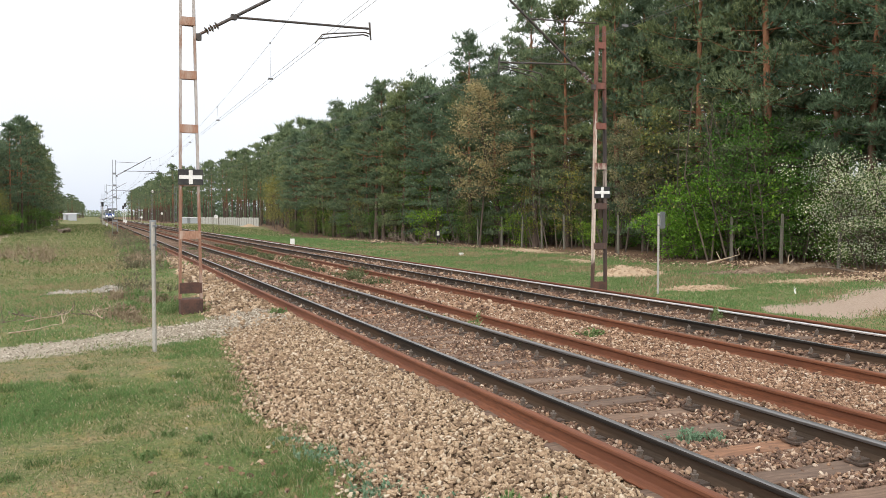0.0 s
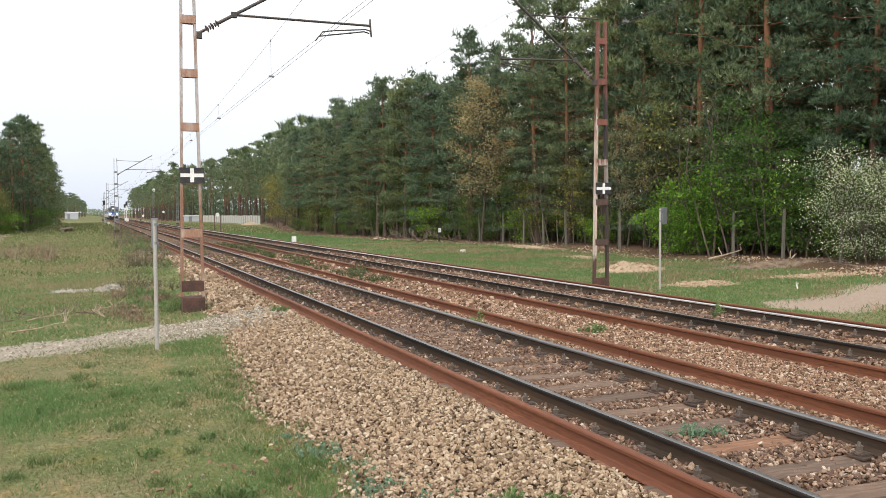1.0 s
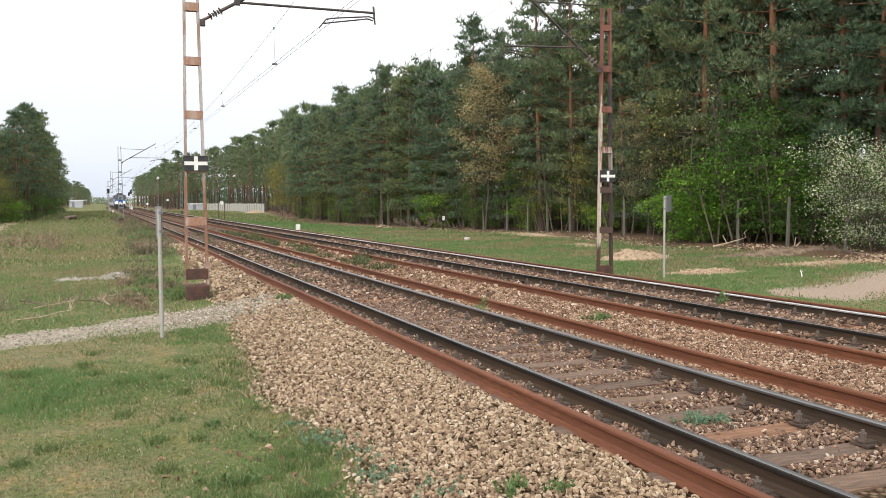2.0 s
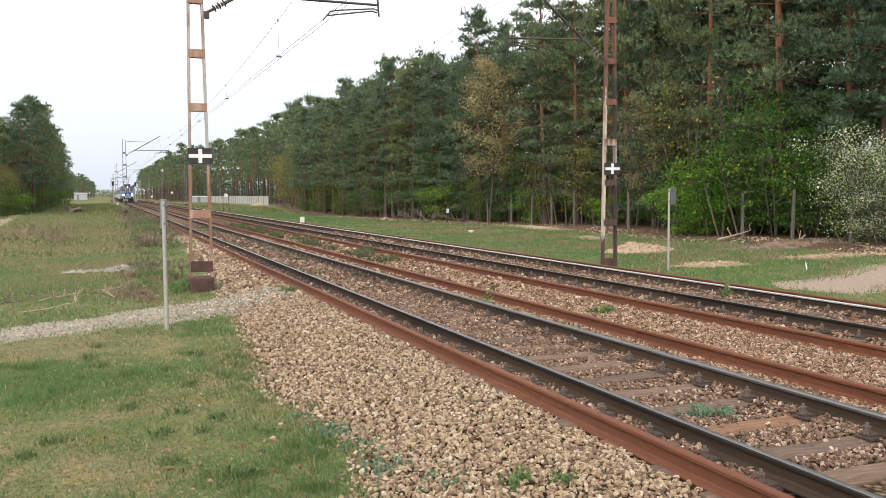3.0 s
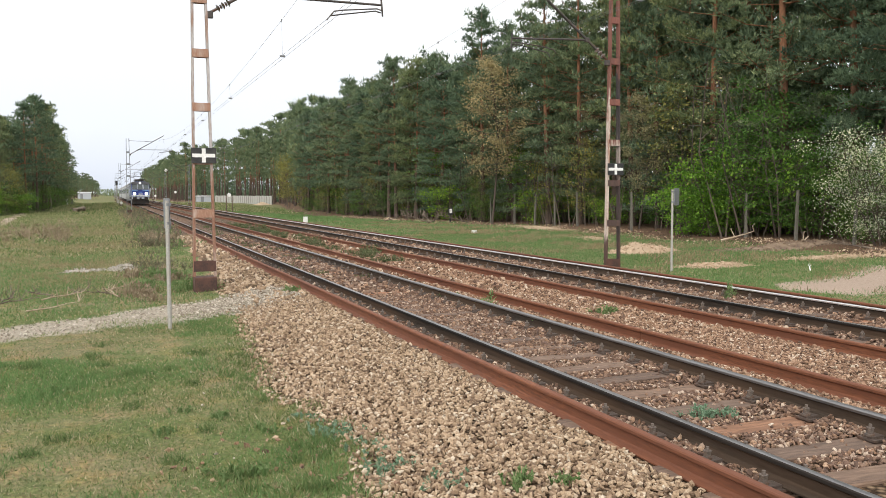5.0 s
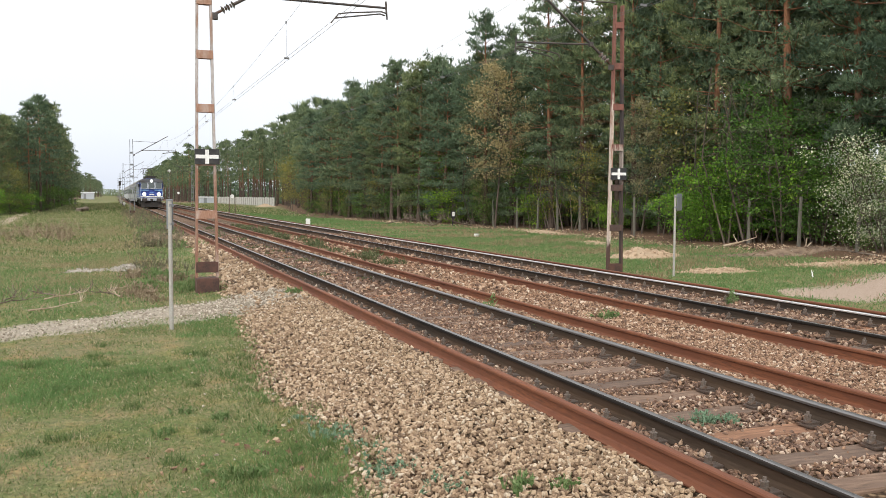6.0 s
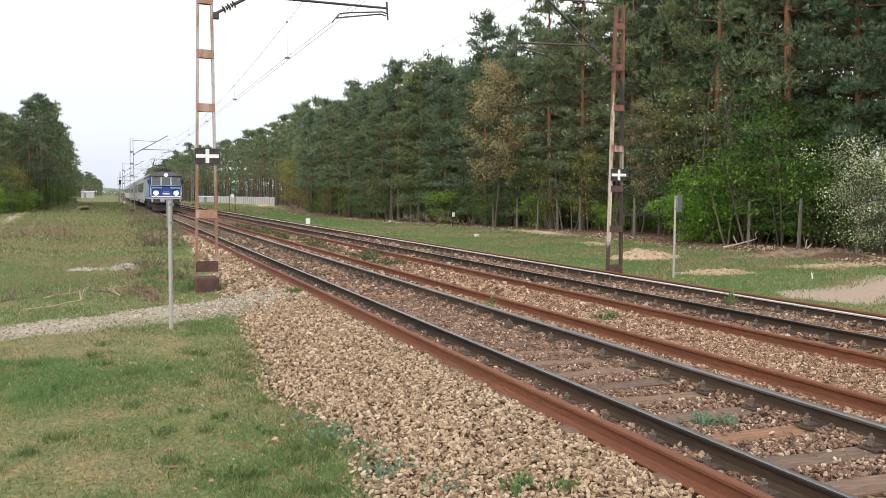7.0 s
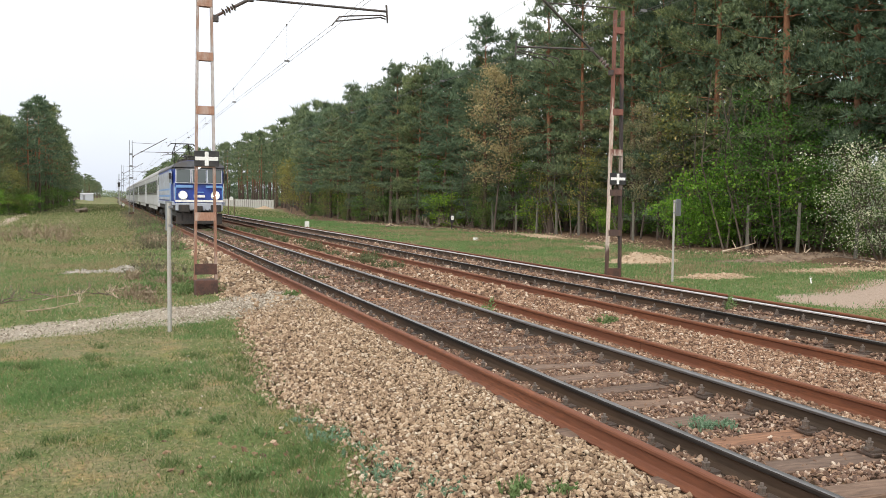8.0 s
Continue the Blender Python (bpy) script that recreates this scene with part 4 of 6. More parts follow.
def broadleaf(seed, name, H, R, low, mat, n_clumps, n_leaves, leaf, label, stems=1, bark=None, group="", clump_r=0.45, extra=None, flat=0.6):
    """A young leafy tree or shrub: forking stems, and leaves in uneven clumps along the twigs."""
    r = np.random.default_rng(seed)
    tree = thing(name, 0, 0, -300, label=label, category="tree" if H > 5 else "bush", group=group)
    bm = bmesh.new()
    tips = []
    for s in range(stems):
        a = r.uniform(0, math.tau)
        foot = np.array([math.cos(a), math.sin(a), 0]) * (0.0 if stems == 1 else r.uniform(0.1, 0.35) * R)
        top = foot + np.array([r.normal(0, 0.12 * R), r.normal(0, 0.12 * R), 0]) + np.array([math.cos(a), math.sin(a), 0]) * (0 if stems == 1 else 0.45 * R) + np.array([0, 0, H * r.uniform(0.78, 0.97)])
        mid = (foot + top) / 2 + r.normal(0, 0.05 * H, 3) * np.array([1, 1, 0])
        rad = 0.0052 * H + 0.007
        limb(bm, [tuple(foot), tuple(foot * 0.5 + mid * 0.5), tuple(mid), tuple(top)], [rad, rad * 0.8, rad * 0.6, 0.01], 6)
        per = max(2, n_clumps // stems)
        for k in range(per):
            u = low + (1 - low) * (k + r.uniform(0, 1)) / per
            p = foot + (mid - foot) * u * 2 if u < 0.5 else mid + (top - mid) * (u - 0.5) * 2
            b = r.uniform(0, math.tau)
            prof = math.sin(math.pi * min(1, max(0.08, (u - low) / (1 - low) * 0.86 + 0.14))) ** 0.7
            e = p + np.array([math.cos(b), math.sin(b), r.uniform(0.0, 0.7)]) * R * prof * r.uniform(0.25, 1.0)
            limb(bm, [tuple(p), tuple((p + e) / 2 + r.normal(0, 0.06, 3)), tuple(e)], [0.018, 0.011, 0.005], 3)
            tips.append(e)
    part("trunk", bm, bark or GREY_BARK, tree, "thin grey-brown stem with twigs" if H < 9 else "slender grey-brown trunk", True)
    tips = np.array(tips)
    at = np.repeat(tips, n_leaves, 0) + r.normal(size=(len(tips) * n_leaves, 3)) * clump_r * np.array([1, 1, flat]) * np.repeat(r.uniform(0.6, 1.3, len(tips)), n_leaves)[:, None]
    at[:, 2] = np.maximum(at[:, 2], 0.05)
    v, f = leaves(r, at, leaf)
    put("crown", raw("crown", v, f), mat, tree)
    if extra:
        at = np.repeat(tips, extra[1], 0) + r.normal(size=(len(tips) * extra[1], 3)) * clump_r * np.array([1, 1, 0.7])
        v, f = leaves(r, at + np.array([0, 0, 0.08]), extra[2])
        put("blossom", raw("blossom", v, f), extra[0], tree, "clusters of white blossom")
    return tree


def plant(models, x, y, turn, scale, sink=0.05):
    """The first use of a model moves it into place, and later ones are copies."""
    z = float(lie(x, y)) - sink
    ob = models if not models.get("used") else copy_thing(models, pose(x, y, z, 0, 0, turn))
    ob.matrix_basis = pose(x, y, z, 0, 0, turn)
    ob.scale = (scale, scale, scale * (0.94 + 0.12 * ((x * 7.3 + y * 3.1) % 1)))
    models["used"] = 1
    return ob


NEAR_PINES = [
    pine(11, 15.5, 0.12, 3.0, 3, 20, 5, 0.26, 0.030, "tall dark green pine at the wood's edge"),
    pine(12, 16.5, 0.26, 2.8, 3, 20, 5, 0.26, 0.030, "tall dark green pine at the wood's edge"),
    pine(13, 14.5, 0.07, 3.2, 3, 20, 5, 0.26, 0.030, "tall dark green pine at the wood's edge"),
]
BIG_PINES = [
    pine(21, 19.5, 0.25, 4.1, 4, 36, 6, 0.22, 0.024, "big pine with orange trunk and spreading limbs", 2, 0.58, 0.056),
    pine(22, 18.5, 0.30, 3.9, 4, 36, 6, 0.22, 0.024, "big pine with orange trunk and spreading limbs", 2, 0.58, 0.056),
]
MID_PINES = [
    pine(31, 16.0, 0.30, 2.8, 2, 13, 3, 0.44, 0.056, "tall pine standing inside the wood", 1),
    pine(32, 15.0, 0.25, 3.0, 2, 13, 3, 0.44, 0.056, "tall pine standing inside the wood", 1),
]
FAR_PINES = [
    pine(41, 16.0, 0.36, 3.0, 1, 9, 3, 0.60, 0.075, "distant pine of the wood along the line", 0),
    pine(42, 15.0, 0.42, 2.8, 1, 9, 3, 0.60, 0.075, "distant pine of the wood along the line", 0),
]


def gathered(name, models, spots, label):
    """Far woods that nobody could count: the models set out at many places, in one mesh for stems and one for crowns."""
    for kind, mat in (("trunk", BARK), ("crown", NEEDLES)):
        vs, fs, n = [], [], 0
        for model, x, y, turn, s in spots:
            me = [c for c in models[model].children if c.name.startswith(kind)][0].data
            v = np.empty(len(me.vertices) * 3)
            me.vertices.foreach_get("co", v)
            f = np.empty(len(me.loops), np.int32)
            me.loops.foreach_get("vertex_index", f)
            v = v.reshape(-1, 3) * s
            c, q = math.cos(turn), math.sin(turn)
            v = np.stack([v[:, 0] * c - v[:, 1] * q + x, v[:, 0] * q + v[:, 1] * c + y, v[:, 2] + float(lie(x, y)) - 0.05], 1)
            vs.append(v), fs.append(f.reshape(-1, 4 if kind == "trunk" else 3) + n)
            n += len(v)
        tagged(put(name, raw(name, np.concatenate(vs), np.concatenate(fs)), mat), label, "wood", kind="stuff")


def thicket(name, spots_x, spots_y, low, high, size, label, mat, seed):
    r = np.random.default_rng(seed)
    z = lie(spots_x, spots_y) + low + (high - low) * r.uniform(0, 1, len(spots_x)) ** 1.5
    v, f = leaves(r, np.stack([spots_x, spots_y, z], 1), size)
    tagged(put(name, raw(name, v, f), mat), label, "wood", kind="stuff")


def build_forest():
    r = random.Random(5)
    y = 17.0
    while y < 150:
        s = r.uniform(0.88, 1.06)
        if y < 37:
            if r.random() < 0.6:
                plant(r.choice(BIG_PINES), 28.3 + r.uniform(-0.6, 1.2), y, r.uniform(0, 360), s)
            else:
                plant(r.choice(NEAR_PINES), 28.6 + r.uniform(-0.6, 1.2), y, r.uniform(0, 360), s * 1.1)
        else:
            tall = 0.95 if y < 50 else 0.86 if y < 66 else 0.90
            plant(r.choice(NEAR_PINES if y < 95 else MID_PINES), float(wood_edge(y)) + 1.6 + r.uniform(-0.7, 0.9), y, r.uniform(0, 360), s * tall)
        y += r.uniform(2.1, 3.0) * (1 if y < 90 else 1.2)
    plant(NEAR_PINES[1], 25.6, 56.6, 20, 0.93)
    for k in range(14):
        plant(r.choice(MID_PINES), 39 + r.uniform(-2, 3), 14 + 3.4 * k, r.uniform(0, 360), r.uniform(1.05, 1.2))
    for row, (dx, step) in enumerate(((5.0, 2.6), (8.4, 3.2))):
        y = 16.0 + row
        while y < 150 - 14 * row:
            plant(r.choice(MID_PINES), float(wood_edge(y)) + dx + r.uniform(-1.1, 1.1), y, r.uniform(0, 360), r.uniform(0.84, 1.0) * (1.05 if y < 48 else 0.90 if y < 68 else 0.94))
            y += step * r.uniform(0.75, 1.25)
    spots = []
    for row, dx in enumerate((2.0, 5.0, 9.0)):
        y = 150.0 + row
        while y < 640:
            spots.append((r.randrange(2), float(wood_edge(y)) + dx + r.uniform(-1.2, 1.2), y, r.uniform(0, 6.3), r.uniform(0.95, 1.2) * (1.08 if y < 300 else 1.0)))
            y += r.uniform(3.4, 5.4) * (1 + (y - 150) / 220)
    gathered("far_wood", FAR_PINES, spots, "distant pine wood along the railway line")
    # the wood on the other side of the line
    for x0, ya, yb, step, size in ((-8.8, 113, 205, 4.2, 0.84), (-12.0, 103, 190, 3.6, 0.77), (-15.5, 98, 170, 3.6, 0.66), (-20, 94, 160, 4.0, 0.63)):
        y = ya
        while y < yb:
            plant(r.choice(MID_PINES), x0 + r.uniform(-1.0, 0.8), y, r.uniform(0, 360), size * r.uniform(0.88, 1.1))
            y += step * r.uniform(0.8, 1.3)
    spots = []
    for k in range(110):
        y = r.uniform(365, 720)
        spots.append((r.randrange(2), -9.6 + 0.006 * (y - 365) - 16 * r.random() ** 1.4, y, r.uniform(0, 6.3), r.uniform(0.55, 0.78)))
    gathered("far_wood", FAR_PINES, spots, "small distant wood beyond the hut")
    for ob in FAR_PINES:
        for c in list(ob.children):
            bpy.data.objects.remove(c)
        bpy.data.objects.remove(ob)
    q = np.random.default_rng(8)
    y = 12 + 560 * q.uniform(0, 1, 34000) ** 1.8
    thicket("deep_wood", wood_edge(y) + q.uniform(8, 30, 34000), y, 0.0, 11.0, 0.7, "dim undergrowth and branches deep inside the wood", NEEDLES, 81)
    y = q.uniform(150, 600, 14000)
    thicket("deep_wood", wood_edge(y) + q.uniform(8, 24, 14000), y, 0.0, 10.0, 1.0, "dim undergrowth inside the far wood", NEEDLES, 85)
    y = q.uniform(15, 120, 20000)
    thicket("deep_wood", wood_edge(y) + q.uniform(9, 24, 20000), y, 0.0, 6.5, 0.6, "dim branches and saplings inside the wood", NEEDLES, 86)
    y = q.uniform(15, 150, 20000)
    thicket("undergrowth", wood_edge(y) + q.uniform(4.0, 12, 20000), y, 0.0, 3.6, 0.22, "low undergrowth beneath the pines", DEEP_LEAF, 82)
    y = q.uniform(95, 210, 9000)
    thicket("deep_wood", -q.uniform(13, 40, 9000), y, 0.0, 9.0, 0.6, "dim undergrowth inside the smaller wood", NEEDLES, 83)
    x = q.uniform(-380, 300, 24000)
    thicket("horizon_wood", x, q.uniform(1300, 1400, 24000), 0.0, 9.5, 2.0, "low wooded rise on the horizon", NEEDLES, 84)


build_forest()


def build_broadleaves():
    r = random.Random(9)
    tan = broadleaf(51, "young_birch", 11.5, 2.1, 0.30, TAN_LEAF, 125, 70, 0.105, "slender young tree in tan spring leaf", group="young trees at the wood's edge", clump_r=0.31)
    plant(tan, 23.7, 51.0, 30, 1.2)
    for x, y, s in ((27.5, 45.0, 0.98), (26.6, 60.0, 0.55), (25.6, 37.0, 0.72)):
        plant(tan, x, y, r.uniform(0, 360), s)
    olive = broadleaf(52, "young_oak", 9.0, 2.3, 0.15, OLIVE_LEAF, 60, 30, 0.15, "young tree in thin olive-green leaf", group="young trees at the wood's edge", clump_r=0.5)
    for x, y, s in ((29.5, 150, 1.3), (31.0, 160, 1.2), (33.5, 172, 1.35), (27.5, 138, 1.1), (25.4, 42, 0.68), (25.6, 47.5, 0.6), (25.0, 56, 0.5), (25.8, 74, 0.62), (25.9, 95, 0.7), (26.0, 34.5, 0.95), (-10.2, 101, 0.75), (-9.6, 108, 0.6)):
        plant(olive, x, y, r.uniform(0, 360), s)
    bright = broadleaf(53, "hazel_bush", 2.9, 1.5, 0.04, YOUNG_LEAF, 60, 60, 0.10, "bushy hazel in fresh bright green leaf", stems=6, group="leafy bushes at the wood's edge", clump_r=0.30, flat=0.35)
    for x, y, s in ((24.6, 31.3, 0.95), (25.3, 32.2, 0.8), (25.2, 30.3, 0.7), (26.0, 31.2, 1.45), (26.5, 29.4, 1.5), (26.2, 48.5, 0.9), (26.0, 40.5, 0.7), (25.6, 63, 1.2), (-9.4, 105, 0.9), (-12, 97, 1.2)):
        plant(bright, x, y, r.uniform(0, 360), s)
    tall = broadleaf(57, "young_hornbeam", 6.4, 2.1, 0.08, MID_LEAF, 85, 46, 0.105, "young hornbeam with layered green sprays", stems=3, group="leafy bushes at the wood's edge", clump_r=0.42, flat=0.16)
    for x, y, s in ((25.8, 30.6, 0.92), (26.2, 28.9, 0.8), (26.4, 27.5, 0.98), (26.2, 26.2, 0.72), (27.2, 29.8, 1.08), (27.6, 27.6, 1.05), (27.2, 32.6, 0.95), (26.6, 34.2, 0.7), (26.8, 50.5, 0.95), (27.0, 45.5, 0.8), (26.8, 67, 1.1)):
        plant(tall, x, y, r.uniform(0, 360), s)
    deep = broadleaf(54, "elder_bush", 3.0, 1.7, 0.02, DEEP_LEAF, 55, 44, 0.12, "dark green leafy bush under the pines", stems=5, group="leafy bushes at the wood's edge", clump_r=0.36, flat=0.4)
    for x, y, s in ((26.4, 24.2, 0.55), (26.6, 23.2, 0.6), (28.0, 26.2, 1.2), (28.3, 29.5, 1.3), (28.2, 32.5, 1.3), (27.6, 36, 1.0), (27.4, 40, 0.9), (27.6, 44, 0.9), (27.0, 57, 1.1), (26.8, 66.5, 1.3), (26.8, 72, 1.0), (26.2, 80, 1.2), (26, 88, 1.2), (26, 99, 1.3), (27, 110, 1.4), (28.6, 22, 1.1), (-11, 112, 1.0), (-9.5, 125, 0.9)):
        plant(deep, x, y, r.uniform(0, 360), s)
    for k in range(16):
        plant(deep if k % 3 else olive, -10.2 - 0.9 * k + r.uniform(-0.6, 0.6), 103 - 0.5 * k + r.uniform(-2, 3), r.uniform(0, 360), r.uniform(1.0, 1.5) if k % 3 else r.uniform(0.6, 0.9))
    for k in range(10):
        plant(deep, -8.6 + r.uniform(-0.8, 0.4), 112 + 9 * k, r.uniform(0, 360), r.uniform(0.9, 1.3))
    y = 52.0
    while y < 128:
        plant((deep, olive, deep, tall)[r.randrange(4)], float(wood_edge(y)) + r.uniform(0.6, 2.2), y, r.uniform(0, 360), r.uniform(0.35, 0.75))
        y += r.uniform(1.8, 3.6)
    white = broadleaf(55, "bird_cherry", 4.7, 2.5, 0.04, DEEP_LEAF, 190, 34, 0.09, "bird cherry bush covered in white blossom", stems=8, clump_r=0.30, extra=(BLOSSOM, 64, 0.078), flat=0.5)
    plant(white, 25.7, 21.9, 40, 0.86)
    bare = broadleaf(56, "bare_sapling", 5.0, 1.2, 0.25, TAN_LEAF, 26, 3, 0.08, "thin bare sapling at the wood's edge", stems=3, group="bare saplings", clump_r=0.3)
    for k in range(26):
        y = 33 + k * 2.4 + r.uniform(-0.8, 0.8)
        plant(bare, 24.9 + r.uniform(-0.3, 1.4), y, r.uniform(0, 360), r.uniform(0.5, 1.15))
    for x, y in ((25.2, 29.6), (25.4, 30.3), (25.6, 28.9)):
        plant(bare, x, y, r.uniform(0, 360), 1.5)


build_broadleaves()


# ---- posts, signs and signals ----
def build_post(x, y, top, turn, side, label):
    z = float(lie(x, y))
    post = thing("sign_post", x, y, z - 0.02, turn, label, "sign post")
    part("pole", tube(bmesh.new(), (0, 0, -0.2), (0, 0, top - z), 0.032, 0.030, 12), GREY_POST, post)
    board = part("board", box(bmesh.new(), side * 0.20, -0.045, top - z - 0.20, 0.36, 0.02, 0.46, 0.008), SIGN_BACK, post, "grey metal sign board")
    for dz in (-0.06, -0.34):
        part("bracket", box(bmesh.new(), side * 0.03, -0.02, top - z + dz, 0.12, 0.07, 0.04, 0.004), SIGN_BACK, board)


build_post(0.80, 13.3, 1.63, 100, 1, "slim grey post with a small edge-on sign board")
build_post(14.1, 18.85, 1.80, 33, 1, "slim pale post with a grey sign board")


def build_signal(name, x, y, h, label, heads=1, white=True):
    z = float(lie(x, y))
    sig = thing(name, x, y, z, 0, label, "railway signal", "signals along the line")
    part("pole", tube(bmesh.new(), (0, 0, -0.2), (0, 0, h), 0.09, 0.07, 10), WHITE if white else GREY_POST, sig)
    for k in range(heads):
        head = part("signal_head", box(bmesh.new(), 0, -0.1, h - 0.35, 0.5, 0.2, 1.0, 0.06), BLACK, sig, "black signal head")
        for q in (-0.24, 0.0, 0.24):
            part("lens", disc(bmesh.new(), (0, -0.22, h - 0.35 + q), (0, 1, 0), 0.09, 0.06, 14), UNDER, head)
    part("base_box", box(bmesh.new(), 0.25, 0, 0.5, 0.4, 0.3, 0.7, 0.02), WHITE if white else GREY_POST, sig)


build_signal("line_signal", 7.0, 226, 4.9, "tall white signal post between the tracks")
build_signal("line_signal", 7.3, 252, 4.6, "tall white signal post between the tracks")
build_signal("line_signal", 1.55, 197, 4.9, "signal post with a black head beside the line", 1, False)


def build_disc_marker(x, y, h, r, label, two=True):
    z = float(lie(x, y))
    m = thing("disc_marker", x, y, z, 0, label, "track marker", "markers beside the line")
    for s in ((-0.32, 0.32) if two else (0,)):
        part("post", tube(bmesh.new(), (s, 0, -0.2), (s, 0, h), 0.05, 0.04, 8), OLD_STEEL if two else GREY_POST, m)
    part("disc", disc(bmesh.new(), (0, -0.06, h), (0, 1, 0), r, 0.03, 20), WHITE, m, "white round disc")
    part("foot", box(bmesh.new(), 0, 0, 0.0, 0.9 if two else 0.3, 0.2, 0.1, 0.01), OLD_STEEL, m)


build_disc_marker(12.4, 96, 2.0, 0.21, "white disc on two dark posts beside the track")
build_disc_marker(12.7, 182, 2.6, 0.24, "white disc on two dark posts farther down the line")
build_disc_marker(12.6, 262, 1.6, 0.32, "small white disc on a post", False)
build_disc_marker(1.8, 150, 0.6, 0.22, "low white marker beside the rails", False)


def build_lamp(x, y, h, label):
    z = float(lie(x, y))
    lamp = thing("lamp_post", x, y, z, 0, label, "lamp post")
    part("pole", tube(bmesh.new(), (0, 0, -0.2), (0, 0, h), 0.06, 0.045, 8), MAST_DARK, lamp)
    bm = disc(bmesh.new(), (-0.35, -0.1, h - 0.2), (0, 1, 0), 0.42, 0.12, 4)
    part("lamp_head", bm, WHITE, lamp, "white lamp head")
    part("arm", bent(bmesh.new(), [(0, 0, h - 0.1), (-0.2, 0, h + 0.05), (-0.4, 0, h)], 0.03, 6), MAST_DARK, lamp)


build_lamp(13.2, 214, 8.1, "dark pole with a white lamp head beside the line")


def build_fence_posts():
    first = None
    for k, (x, y, h) in enumerate(((25.0, 50.3, 1.9), (25.0, 47.4, 2.0), (25.0, 44.8, 2.0), (25.0, 42.2, 2.0), (24.6, 36.2, 2.1), (25.0, 28.4, 2.05), (25.4, 26.0, 1.95), (25.0, 22.8, 1.95), (25.0, 54.0, 1.9), (25.0, 33.0, 1.9))):
        z = float(lie(x, y))
        if first is None:
            first = thing("fence_post", x, y, z, 0, "old weathered concrete fence post by the wood", "fence post", "old fence posts")
            bm = bmesh.new()
            box(bm, 0, 0, 0.9, 0.12, 0.11, 2.2, 0.015)
            for v in bm.verts:
                if v.co.z > 1.8:
                    v.co.x *= 0.75
                    v.co.y *= 0.75
            part("shaft", bm, CONCRETE, first)
        else:
            copy_thing(first, pose(x, y, z - 0.05 * (k % 3), 1.5 * math.sin(k * 2.1), 1.5 * math.cos(k), 20 * math.sin(k)))


build_fence_posts()


def small_block(name, x, y, sx, sy, sz, mat, label, category, turn=0):
    ob = part(name, box(bmesh.new(), 0, 0, sz / 2 - 0.03, sx, sy, sz, min(sx, sy) * 0.12), mat)
    ob.matrix_basis = pose(x, y, float(lie(x, y)), 0, 0, turn)
    return tagged(ob, label, category)


small_block("distance_stone", 12.75, 58.5, 0.30, 0.16, 0.50, WHITE, "white painted distance stone beside the track", "marker stone")
small_block("distance_stone", -8.2, 190, 0.5, 0.4, 1.3, WHITE, "white concrete post by the far wood", "marker stone")
small_block("distance_stone", -7.2, 190, 0.5, 0.4, 1.2, CONCRETE, "grey concrete post by the far wood", "marker stone")
small_block("white_stone", 17.6, 40.1, 0.22, 0.2, 0.18, WHITE, "small white stone in the grass", "stone", 30)


def build_edge_sign(x, y):
    s = thing("edge_sign", x, y, float(lie(x, y)), 0, "small dark post with a white plate", "sign")
    part("post", box(bmesh.new(), 0, 0, 0.45, 0.09, 0.09, 1.1, 0.01), BLACK, s)
    b = part("board", box(bmesh.new(), 0, -0.06, 0.82, 0.36, 0.03, 0.52, 0.01), BLACK, s, "black board")
    part("plate", box(bmesh.new(), 0.02, -0.08, 0.85, 0.2, 0.012, 0.3, 0.003), WHITE, b, "white plate")


build_edge_sign(22.9, 56.5)


# ---- buildings and the wall in the distance ----
GRAFFITI = worn("painted_concrete_panel", (0.46, 0.45, 0.42), (0.36, 0.35, 0.32), (0.34, 0.22, 0.22), 1.5, 0.45, 0.9, 0, 0.2, None, (0.55, 0.62))
METAL_WALL = worn("grey_corrugated_wall", (0.42, 0.44, 0.48), (0.35, 0.37, 0.41), (0.38, 0.4, 0.44), 6, 0.8, 0.6)
PALE_ROOF = worn("white_roof", (0.75, 0.76, 0.78), (0.66, 0.67, 0.7), (0.7, 0.7, 0.72), 6, 0.8, 0.6)


def build_wall():
    wall = thing("panel_wall", 0, 0, 0, 0, "pale concrete panel wall with faded graffiti", "wall")
    n = 30
    a, b = Vector((33.2, 186, 0)), Vector((29.6, 262, 0))
    d = b - a
    turn = math.atan2(d.y, d.x)
    for k in range(n):
        p = a + d * ((k + 0.5) / n)
        z = float(lie(p.x, p.y))
        q = part("panel", box(bmesh.new(), 0, 0, 0.95, d.length / n - 0.18, 0.08, 1.95, 0.01), GRAFFITI, wall)
        q.matrix_basis = pose(p.x, p.y, z, 0, 0, math.degrees(turn))
        p = a + d * (k / n)
        q = part("post", box(bmesh.new(), 0, 0, 1.0, 0.18, 0.16, 2.15, 0.02), CONCRETE, wall)
        q.matrix_basis = pose(p.x, p.y, z, 0, 0, math.degrees(turn))


build_wall()


def build_shed(name, x, y, w, d, h, label, flat=True):
    z = float(lie(x, y))
    s = thing(name, x, y, z, 0, label, "shed")
    part("body", box(bmesh.new(), 0, 0, h / 2 - 0.1, w, d, h, 0.03), METAL_WALL, s)
    part("roof", box(bmesh.new(), 0, 0, h + 0.05, w + 0.4, d + 0.4, 0.28, 0.04), PALE_ROOF, s, "white flat roof")
    part("door", box(bmesh.new(), -w * 0.2, -d / 2 - 0.02, 1.0, 0.9, 0.06, 2.0, 0.01), SIGN_BACK, s)


